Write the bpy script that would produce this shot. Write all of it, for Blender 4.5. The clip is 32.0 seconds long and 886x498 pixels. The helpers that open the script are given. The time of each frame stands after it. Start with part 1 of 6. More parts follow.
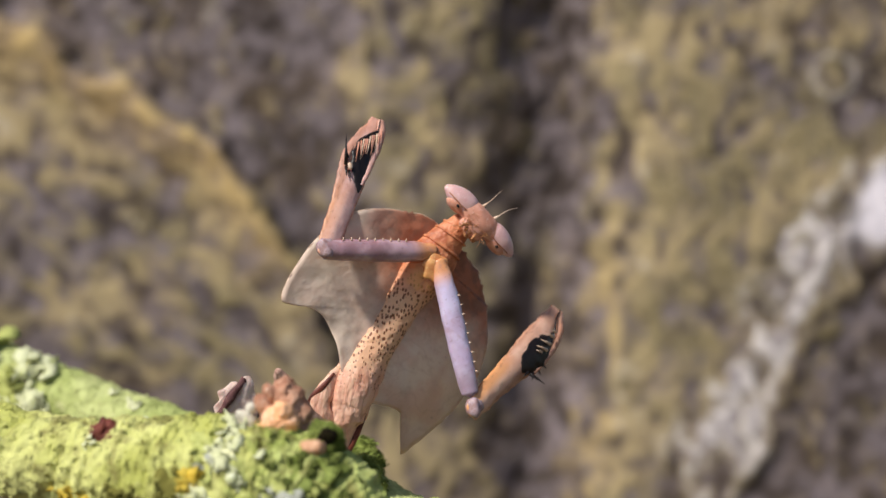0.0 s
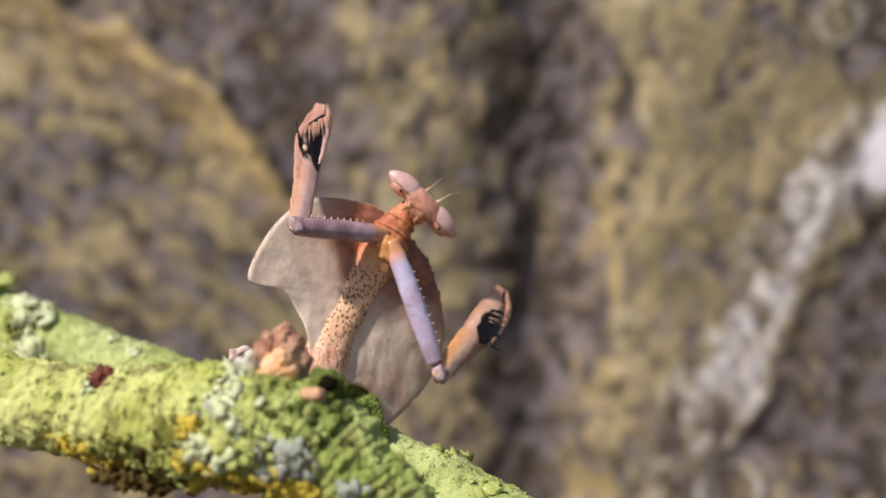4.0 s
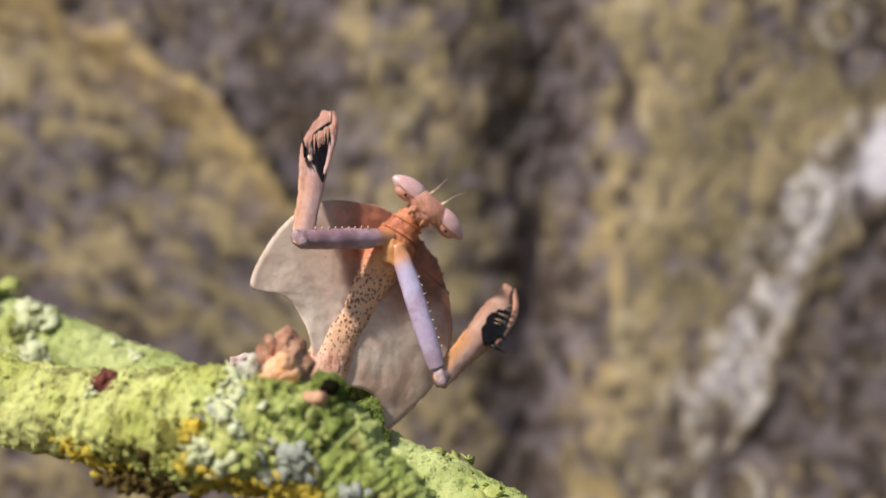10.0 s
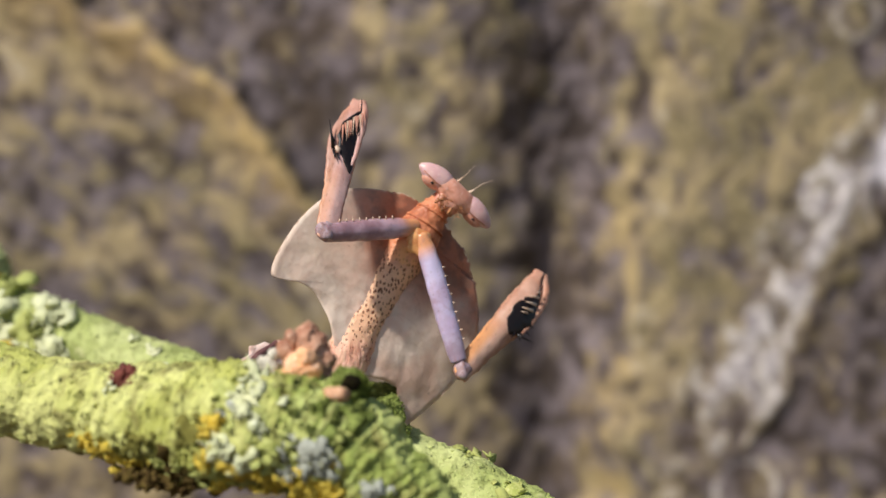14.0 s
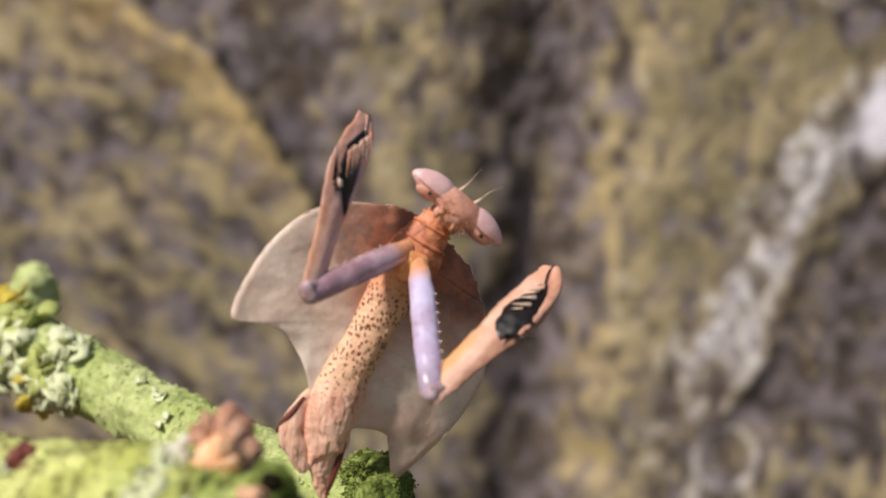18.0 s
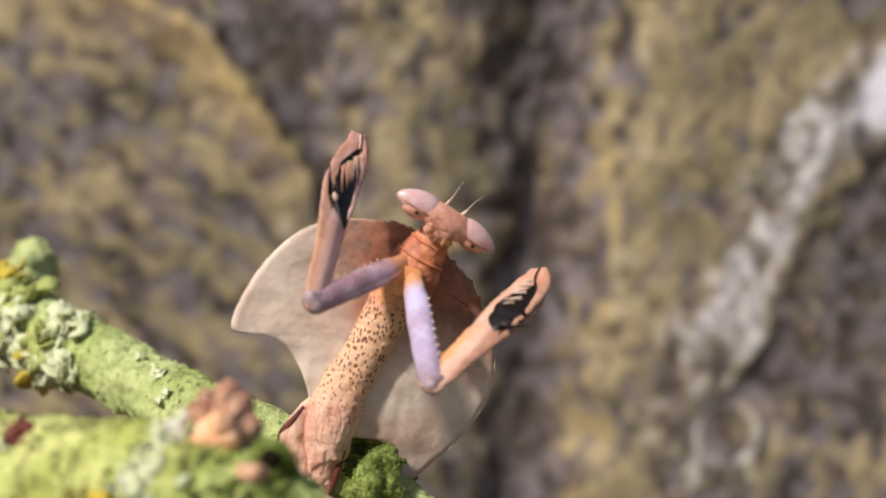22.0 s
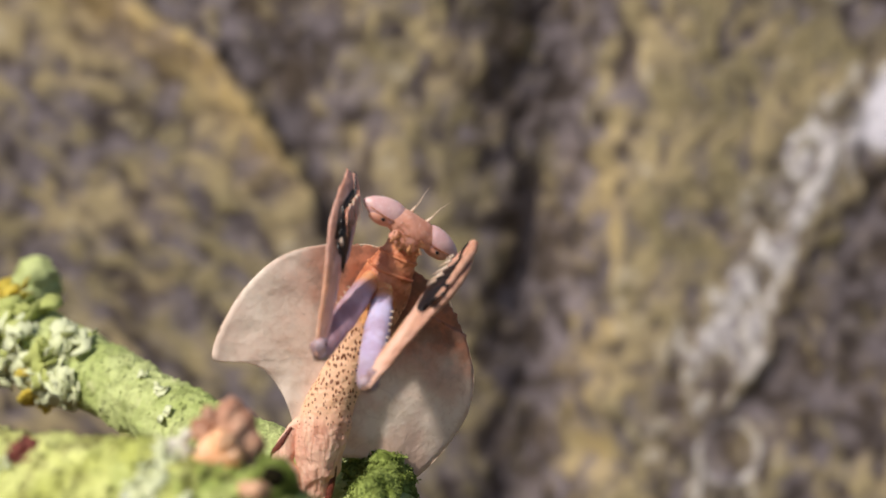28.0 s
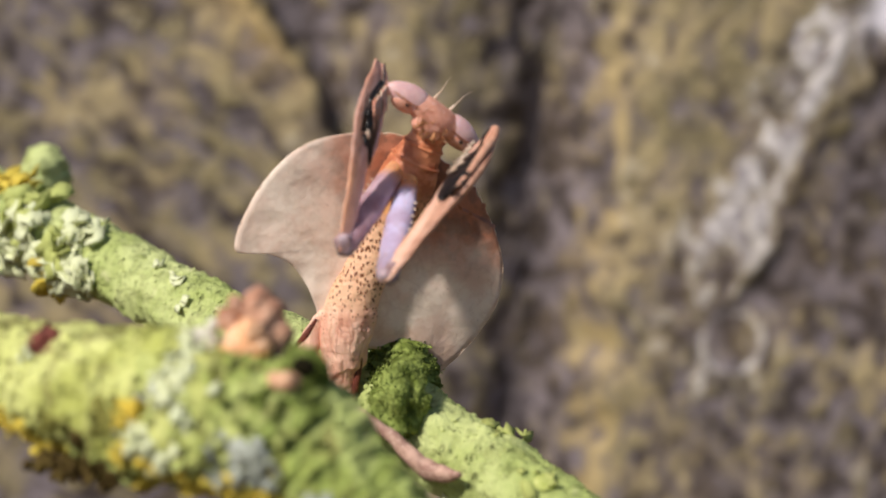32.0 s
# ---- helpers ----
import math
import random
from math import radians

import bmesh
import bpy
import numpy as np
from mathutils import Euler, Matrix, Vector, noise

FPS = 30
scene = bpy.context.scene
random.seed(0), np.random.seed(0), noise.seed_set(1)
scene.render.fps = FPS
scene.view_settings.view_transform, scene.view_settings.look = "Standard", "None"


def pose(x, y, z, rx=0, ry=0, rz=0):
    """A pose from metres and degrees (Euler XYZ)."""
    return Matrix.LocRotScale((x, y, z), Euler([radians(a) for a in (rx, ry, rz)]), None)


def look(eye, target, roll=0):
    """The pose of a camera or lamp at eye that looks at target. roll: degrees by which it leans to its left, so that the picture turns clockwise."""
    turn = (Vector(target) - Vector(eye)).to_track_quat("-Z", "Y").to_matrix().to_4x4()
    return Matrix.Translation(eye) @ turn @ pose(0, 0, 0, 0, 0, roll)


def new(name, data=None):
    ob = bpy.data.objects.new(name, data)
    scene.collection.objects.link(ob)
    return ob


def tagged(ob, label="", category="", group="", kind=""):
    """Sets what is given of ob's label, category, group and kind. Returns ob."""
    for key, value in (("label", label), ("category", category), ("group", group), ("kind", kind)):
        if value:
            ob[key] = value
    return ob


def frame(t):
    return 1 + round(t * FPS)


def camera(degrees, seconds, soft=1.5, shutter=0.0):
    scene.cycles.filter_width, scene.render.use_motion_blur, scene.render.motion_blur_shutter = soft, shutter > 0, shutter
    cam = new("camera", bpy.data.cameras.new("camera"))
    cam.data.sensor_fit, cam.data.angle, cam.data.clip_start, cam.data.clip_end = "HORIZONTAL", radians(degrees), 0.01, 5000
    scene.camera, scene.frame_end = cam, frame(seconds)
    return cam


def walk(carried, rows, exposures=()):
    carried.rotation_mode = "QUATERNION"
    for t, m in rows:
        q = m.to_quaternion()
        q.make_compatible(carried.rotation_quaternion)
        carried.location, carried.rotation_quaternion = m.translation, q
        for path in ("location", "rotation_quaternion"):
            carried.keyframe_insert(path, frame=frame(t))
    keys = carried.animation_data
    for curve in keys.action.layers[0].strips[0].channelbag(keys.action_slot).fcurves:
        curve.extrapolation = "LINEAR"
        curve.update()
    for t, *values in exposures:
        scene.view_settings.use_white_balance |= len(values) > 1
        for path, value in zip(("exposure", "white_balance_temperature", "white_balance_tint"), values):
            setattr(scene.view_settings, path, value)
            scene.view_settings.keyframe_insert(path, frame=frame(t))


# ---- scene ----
cam = camera(40, 32.0, soft=1.5)
cam.data.dof.use_dof, cam.data.dof.focus_distance, cam.data.dof.aperture_fstop = True, 0.146, 20.0
walk(cam, [
    (0, pose(-0.00052, -0.00074, 0.00065, 88.656, 0.027, -0.109)),
    (0.5, pose(-0.00053, -0.00035, 0.00057, 88.24, -0.076, -0.13)),
    (1, pose(-0.00052, -0.00029, 0.00049, 88, -0.007, -0.128)),
    (1.5, pose(-0.00035, -0.00011, 0.00039, 87.598, 0.022, -0.081)),
    (2, pose(-0.00028, -0.00007, 0.00035, 87.122, -0.047, -0.07)),
    (2.5, pose(-0.00038, -0.0006, 0.00035, 86.917, 0.048, -0.053)),
    (3, pose(-0.00042, -0.00065, 0.00035, 87.091, -0.008, -0.057)),
    (3.5, pose(-0.00048, -0.00082, 0.00034, 87.354, -0.091, -0.024)),
    (4, pose(-0.00038, 0.00032, 0.00029, 86.171, -0.008, -0.028)),
    (4.5, pose(-0.00034, -0.00025, 0.0003, 85.739, 0.06, -0.03)),
    (6.5, pose(-0.00074, -0.00042, 0.00056, 86.065, 0.03, -0.057)),
    (7, pose(-0.00066, -0.0001, 0.00055, 85.954, -0.048, -0.064)),
    (7.5, pose(-0.00058, -0.0004, 0.00058, 85.99, 0.035, -0.049)),
    (8, pose(-0.00042, -0.00047, 0.00047, 85.981, -0.045, -0.033)),
    (8.5, pose(-0.00023, -0.00029, 0.00029, 85.971, -0.029, -0.018)),
    (9, pose(-0, -0, 0, 86, -0, 0)),
    (9.5, pose(-0.00012, -0.00034, 0.00024, 86.062, -0.031, -0.008)),
    (10, pose(-0.0001, -0.00043, 0.00032, 86.377, 0.052, 0.037)),
    (10.5, pose(0.0001, -0.00015, 0.00032, 86.501, -0.161, 0.032)),
    (11, pose(0.00019, 0.00045, 0.00033, 85.995, -0.026, 0.047)),
    (11.5, pose(0.00005, 0.00058, 0.00045, 85.957, 0.071, 0.02)),
    (12, pose(-0, 0.00107, 0.0005, 85.784, -0.011, 0.052)),
    (12.5, pose(-0.00018, 0.00081, 0.00047, 86.295, 0.02, 0.731)),
    (13, pose(-0.00018, 0.00061, 0.00041, 86.292, -0.058, 0.721)),
    (13.5, pose(-0.00035, 0.00075, 0.00034, 86.185, 0.075, 0.716)),
    (14, pose(-0.00029, 0.00091, 0.00039, 86.068, 0.094, 0.702)),
    (14.5, pose(-0.00002, 0.00072, 0.0003, 86.033, 0.061, 0.727)),
    (16.5, pose(0.00072, 0.00194, -0.00066, 85.632, 0.11, 0.58)),
    (17, pose(0.00089, 0.00379, -0.0006, 85.55, 0.101, 0.687)),
    (17.5, pose(0.00069, 0.00478, -0.00049, 84.195, 0.109, 0.038)),
    (18, pose(0.00043, 0.00305, -0.00041, 84.591, 0.042, -0.142)),
    (18.5, pose(0.0005, 0.00463, -0.00057, 84.476, 0.001, -0.123)),
    (19, pose(0.00044, 0.00451, -0.00071, 83.515, 0.133, -0.119)),
    (19.5, pose(0.00041, 0.00459, -0.00075, 83.101, 0.119, -0.123)),
    (20, pose(0.00034, 0.0042, -0.00074, 83.09, 0.133, -0.107)),
    (20.5, pose(0.00036, 0.00475, -0.0007, 83.228, 0.047, -0.106)),
    (21, pose(0.00044, 0.00413, -0.00069, 83.379, 0.022, -0.106)),
    (21.5, pose(0.00046, 0.00495, -0.0008, 83.479, 0.036, -0.105)),
    (22, pose(0.00034, 0.00414, -0.00077, 83.505, 0.138, -0.101)),
    (22.5, pose(0.00027, 0.00427, -0.00081, 83.508, 0.19, -0.095)),
    (23, pose(0.00031, 0.00451, -0.00075, 83.493, 0.163, -0.108)),
    (23.5, pose(0.00035, 0.00454, -0.00061, 83.852, 0.069, -0.102)),
    (24, pose(0.0003, 0.00421, -0.00036, 83.747, -0.019, -0.116)),
    (24.5, pose(0.00012, 0.00382, -0.00047, 83.729, 0.212, -0.118)),
    (25, pose(0.00014, 0.00388, -0.00056, 83.688, 0.155, -0.124)),
    (25.5, pose(0.00013, 0.00398, -0.00071, 83.74, 0.146, -0.121)),
    (27.5, pose(0.0006, 0.00455, -0.00024, 84.021, 0.038, -0.05)),
    (28, pose(0.00044, 0.00408, -0.00009, 84.281, 0.051, -0.008)),
    (28.5, pose(0.00041, 0.00451, -0.00003, 84.889, 0.126, 0.544)),
    (29, pose(0.00019, 0.00396, 0.0001, 79.886, 0.039, 0.405)),
    (29.5, pose(0.00004, 0.00376, 0.00014, 78.787, 0.515, 0.453)),
    (30, pose(0.00023, 0.00498, -0.0001, 77.684, -0.718, 0.563)),
    (30.5, pose(0.00003, 0.00448, -0.00003, 76.113, 0.855, 0.217)),
    (31, pose(0.00002, 0.00466, -0.00003, 76.849, -0.284, 0.202)),
    (31.5, pose(0.00009, 0.00522, -0.00013, 78.878, 0.208, 0.207)),
    (32, pose(0.00011, 0.00544, -0.00017, 79.231, 0.447, 0.139)),
])

# world and light
world = bpy.data.worlds.new("sky")
scene.world = world
world.use_nodes = True
wn = world.node_tree
sky = wn.nodes.new("ShaderNodeTexSky")
sky.sky_type, sky.sun_disc = "NISHITA", False
sky.sun_elevation, sky.sun_rotation = radians(47), radians(224)
wn.nodes["Background"].inputs["Strength"].default_value = 0.085
wn.links.new(sky.outputs[0], wn.nodes["Background"].inputs["Color"])
sun = new("sun", bpy.data.lights.new("sun", "SUN"))
sun.data.energy, sun.data.angle, sun.data.color = 4.4, radians(3.5), (1.0, 0.95, 0.88)
sun.matrix_world = look((-0.50, -0.52, 0.77), (0, 0, 0))

MM = 0.001


# ---- materials ----
def srgb(r, g, b):
    return tuple((c / 12.92 if c <= 0.04045 else ((c + 0.055) / 1.055) ** 2.4) for c in (r / 255, g / 255, b / 255))


class Mat:
    """A node material with a few shorthands; coordinates are the object's own, in metres."""

    def __init__(self, name, rough=0.6, spec=0.4):
        self.m = bpy.data.materials.new(name)
        self.m.use_nodes = True
        self.t = self.m.node_tree
        self.b = self.t.nodes["Principled BSDF"]
        self.b.inputs["Roughness"].default_value = rough
        self.b.inputs["Specular IOR Level"].default_value = spec
        self.co = self.t.nodes.new("ShaderNodeTexCoord").outputs["Object"]

    def node(self, kind, **values):
        n = self.t.nodes.new(kind)
        for key, v in values.items():
            self.put(n.inputs[key.replace("_", " ")], v)
        return n

    def put(self, socket, v):
        if isinstance(v, bpy.types.NodeSocket):
            self.t.links.new(v, socket)
        elif isinstance(v, tuple) and len(v) == 3 and socket.type == "RGBA":
            socket.default_value = (*v, 1)
        else:
            socket.default_value = v

    def stretch(self, x, y, z, co=None):
        n = self.node("ShaderNodeMapping", Vector=co or self.co)
        n.inputs["Scale"].default_value = (x, y, z)
        return n.outputs[0]

    def noise(self, scale, detail=3.0, co=None, rough=0.55):
        return self.node("ShaderNodeTexNoise", Vector=co or self.co, Scale=scale, Detail=detail, Roughness=rough).outputs["Fac"]

    def voronoi(self, scale, co=None, feature="F1", random=1.0):
        n = self.node("ShaderNodeTexVoronoi", Vector=co or self.co, Scale=scale, Randomness=random)
        n.feature = feature
        return n.outputs["Distance"]

    def step(self, fac, lo, hi):
        n = self.node("ShaderNodeMapRange", Value=fac, From_Min=lo, From_Max=hi)
        n.interpolation_type = "SMOOTHSTEP"
        return n.outputs[0]

    def math(self, op, a, b=0.0):
        n = self.t.nodes.new("ShaderNodeMath")
        n.operation = op
        self.put(n.inputs[0], a)
        self.put(n.inputs[1], b)
        return n.outputs[0]

    def mix(self, fac, a, b):
        n = self.t.nodes.new("ShaderNodeMix")
        n.data_type = "RGBA"
        self.put(n.inputs[0], fac)
        self.put(n.inputs[6], a)
        self.put(n.inputs[7], b)
        return n.outputs[2]

    def axis(self, n):
        s = self.node("ShaderNodeSeparateXYZ", Vector=self.co)
        return s.outputs[n]

    def bump(self, height, strength=0.3, distance=0.0003):
        n = self.node("ShaderNodeBump", Height=height, Strength=strength, Distance=distance)
        self.t.links.new(n.outputs[0], self.b.inputs["Normal"])

    def colour(self, c):
        self.put(self.b.inputs["Base Color"], c)
        return self

    def skin(self, weight=0.15, radius=0.0006):
        self.b.inputs["Subsurface Weight"].default_value = weight
        self.b.inputs["Subsurface Radius"].default_value = (1.0, 0.5, 0.3)
        self.b.inputs["Subsurface Scale"].default_value = radius
        return self


def mottled(name, a, b, c, scale, rough=0.6, spec=0.4, relief=0.25, dist=0.00015, sss=0.0):
    """Three colours mixed at two scales, with fine relief."""
    m = Mat(name, rough, spec)
    big, fine = m.noise(scale, 3), m.noise(scale * 5, 4)
    col = m.mix(m.step(big, 0.38, 0.62), a, b)
    m.colour(m.mix(m.step(fine, 0.52, 0.75), col, c))
    m.bump(fine, relief, dist)
    if sss:
        m.skin(sss)
    return m.m


def algae_bark(name, light, deep, dark, moss_from=None, pits=0.6):
    """Bark under a powdery green film: yellow-green where thick, olive and brown in patches, pale scuffs, dark crevices."""
    m = Mat(name, 0.95, 0.1)
    big, mid, fine, tiny = m.noise(95, 3), m.noise(330, 5, None, 0.65), m.noise(1300, 5, None, 0.65), m.noise(3600, 3)
    col = m.mix(m.step(big, 0.36, 0.60), deep, light)
    if moss_from is not None:
        far = m.math("ADD", m.axis(0), m.math("MULTIPLY", m.math("SUBTRACT", mid, 0.5), 0.02))
        col = m.mix(m.math("MULTIPLY", m.step(far, moss_from, moss_from + 0.006), 0.85), col, m.mix(m.step(m.noise(260, 4), 0.4, 0.6), srgb(146, 162, 82), srgb(190, 202, 122)))
    col = m.mix(m.math("MULTIPLY", m.step(mid, 0.52, 0.68), 0.7), col, dark)
    patch = m.noise(170, 5, m.stretch(0.8, 1.0, 1.2), 0.7)
    col = m.mix(m.math("MULTIPLY", m.step(patch, 0.54, 0.63), pits), col, m.mix(m.step(fine, 0.4, 0.6), srgb(92, 78, 44), dark))
    pale = m.noise(240, 5, m.stretch(1.0, 1.0, 1.6))
    col = m.mix(m.math("MULTIPLY", m.step(pale, 0.60, 0.70), 0.5), col, srgb(224, 220, 172))
    ridge = m.noise(420, 4, m.stretch(1.7, 0.8, 0.55), 0.6)
    crevice = m.step(m.noise(620, 4, m.stretch(1.5, 1.0, 0.6), 0.7), 0.60, 0.70)
    col = m.mix(m.math("MULTIPLY", crevice, pits), col, srgb(66, 68, 26))
    col = m.mix(m.math("MULTIPLY", m.step(ridge, 0.54, 0.64), 0.4), col, dark)
    col = m.mix(m.math("MULTIPLY", m.step(fine, 0.52, 0.70), 0.5), col, deep)
    col = m.mix(m.math("MULTIPLY", m.step(tiny, 0.58, 0.72), 0.4), col, srgb(232, 230, 170))
    m.colour(col)
    m.bump(m.math("ADD", m.math("ADD", fine, m.math("MULTIPLY", m.math("SUBTRACT", mid, ridge), 1.4)), m.math("MULTIPLY", crevice, -0.9)), 1.0, 0.00045)
    return m.m


BARK_A = algae_bark("algae_bark_front", srgb(219, 220, 142), srgb(186, 189, 102), srgb(118, 108, 60), -0.022)
BARK_B = algae_bark("algae_bark_back", srgb(202, 209, 142), srgb(172, 183, 110), srgb(130, 138, 80), None, 0.3)
MOSS = mottled("moss", srgb(100, 112, 50), srgb(148, 160, 86), srgb(44, 50, 22), 420, 0.95, 0.1, 0.9, 0.0004)
LICHEN_GREY = mottled("lichen_grey", srgb(230, 230, 190), srgb(200, 206, 156), srgb(246, 246, 224), 500, 0.85, 0.15, 0.4)
LICHEN_BLUE = mottled("lichen_blue_grey", srgb(190, 192, 178), srgb(134, 138, 126), srgb(226, 228, 214), 600, 0.85, 0.15, 0.4)
LICHEN_GREEN = mottled("lichen_green", srgb(190, 194, 118), srgb(164, 172, 92), srgb(212, 212, 152), 600, 0.85, 0.15, 0.4)
LICHEN_YELLOW = mottled("lichen_yellow", srgb(222, 200, 84), srgb(196, 166, 54), srgb(238, 226, 150), 700, 0.8, 0.2, 0.4)
# brown of rotten bark and of hollows whose shade is painted
ROT_SHADE = mottled("rot_shade", srgb(96, 80, 42), srgb(66, 50, 28), srgb(128, 114, 58), 600, 0.9, 0.1, 0.5)
LICHEN_OLIVE = mottled("lichen_olive", srgb(128, 124, 62), srgb(104, 100, 48), srgb(160, 158, 88), 700, 0.9, 0.1, 0.5)
STUB_BARK = mottled("stub_bark", srgb(208, 160, 132), srgb(166, 114, 90), srgb(228, 194, 170), 420, 0.85, 0.2, 0.8, 0.0004)
CUT_WOOD = mottled("cut_wood", srgb(246, 200, 160), srgb(240, 178, 130), srgb(252, 222, 194), 420, 0.7, 0.3, 0.4)
SCAR_RED = mottled("scar_red", srgb(120, 62, 50), srgb(84, 40, 34), srgb(164, 104, 86), 900, 0.7, 0.3, 0.6)

CHITIN_HEAD = mottled("chitin_head", srgb(218, 158, 136), srgb(206, 140, 114), srgb(226, 178, 160), 500, 0.5, 0.4, 0.25, sss=0.15)
CHITIN_EYE = mottled("chitin_eye", srgb(224, 182, 178), srgb(216, 170, 168), srgb(230, 196, 194), 900, 0.35, 0.5, 0.08, sss=0.2)
CHITIN_MOUTH = mottled("chitin_mouth", srgb(196, 136, 90), srgb(160, 100, 64), srgb(222, 172, 124), 1500, 0.55, 0.4, 0.5)
CHITIN_BROWN = mottled("chitin_brown", srgb(186, 122, 92), srgb(160, 98, 72), srgb(206, 148, 118), 420, 0.6, 0.35, 0.4, sss=0.1)
CHITIN_DARK = mottled("chitin_dark", srgb(26, 18, 16), srgb(16, 11, 11), srgb(44, 28, 22), 900, 0.38, 0.4, 0.15)
CHITIN_PALE = mottled("chitin_pale", srgb(228, 200, 176), srgb(212, 178, 150), srgb(238, 220, 204), 900, 0.5, 0.4, 0.2)
LEG_DARK = mottled("leg_dark_brown", srgb(122, 82, 80), srgb(92, 58, 58), srgb(150, 108, 100), 700, 0.7, 0.3, 0.5)
LOBE = mottled("chitin_lobe", srgb(238, 210, 198), srgb(212, 178, 166), srgb(244, 226, 214), 700, 0.65, 0.3, 0.5, sss=0.1)
LEG_BARK = mottled("leg_brown", srgb(198, 160, 142), srgb(160, 122, 108), srgb(216, 186, 168), 700, 0.7, 0.3, 0.5)


def thorax_material():
    """Orange-brown cuticle: rows of dark spots along the middle, peach and wrinkled at the foot, rusty towards the neck."""
    m = Mat("chitin_thorax", 0.5, 0.4)
    z = m.axis(2)
    base = m.mix(m.step(m.noise(260, 4), 0.4, 0.62), srgb(240, 194, 168), srgb(226, 168, 142))
    middle = m.math("MULTIPLY", m.step(z, 0.008, 0.0115), m.step(z, 0.023, 0.019))
    base = m.mix(m.math("MULTIPLY", middle, 0.85), base, srgb(228, 180, 142))
    base = m.mix(m.step(z, 0.018, 0.0235), base, m.mix(m.step(m.noise(420, 4), 0.44, 0.62), srgb(214, 138, 98), srgb(176, 100, 66)))
    cell = m.voronoi(2150, m.stretch(1.3, 0.8, 0.72), "F1", 0.8)
    size = m.math("ADD", 0.20, m.math("MULTIPLY", m.step(z, 0.007, 0.014), 0.15))
    spots = m.step(m.math("SUBTRACT", cell, size), 0.05, -0.04)
    window = m.math("MULTIPLY", m.step(m.math("ADD", z, m.math("MULTIPLY", m.noise(300, 2), 0.004)), 0.0085, 0.0110), m.step(z, 0.0235, 0.0205))
    base = m.mix(m.math("MULTIPLY", spots, window), base, srgb(118, 68, 42))
    breast = m.math("MULTIPLY", m.step(m.math("ABSOLUTE", m.math("SUBTRACT", z, 0.0212)), 0.0030, 0.0008), m.step(m.axis(1), 0.0015, 0.0))
    base = m.mix(m.math("MULTIPLY", breast, m.math("MULTIPLY", m.step(m.noise(500, 4), 0.40, 0.58), 0.75)), base, srgb(240, 176, 104))
    fold = m.noise(420, 4, m.stretch(1.6, 1.0, 0.35))
    low = m.step(z, 0.0115, 0.008)
    # pale fold tops, darker bottoms and crease lines: fold shading in the colour
    base = m.mix(m.math("MULTIPLY", low, m.math("MULTIPLY", m.step(fold, 0.52, 0.66), 0.7)), base, srgb(240, 196, 166))
    base = m.mix(m.math("MULTIPLY", low, m.math("MULTIPLY", m.step(fold, 0.46, 0.34), 0.25)), base, srgb(196, 122, 94))
    seam = m.step(m.math("ABSOLUTE", m.math("SUBTRACT", m.noise(230, 3, m.stretch(1.5, 1.0, 0.45)), 0.5)), 0.022, 0.004)
    base = m.mix(m.math("MULTIPLY", m.math("MULTIPLY", seam, low), 0.4), base, srgb(158, 84, 60))
    m.colour(base)
    m.bump(m.math("ADD", m.math("MULTIPLY", fold, low), m.math("MULTIPLY", m.noise(1800, 3), 0.3)), 0.8, 0.0006)
    m.skin(0.12)
    return m.m


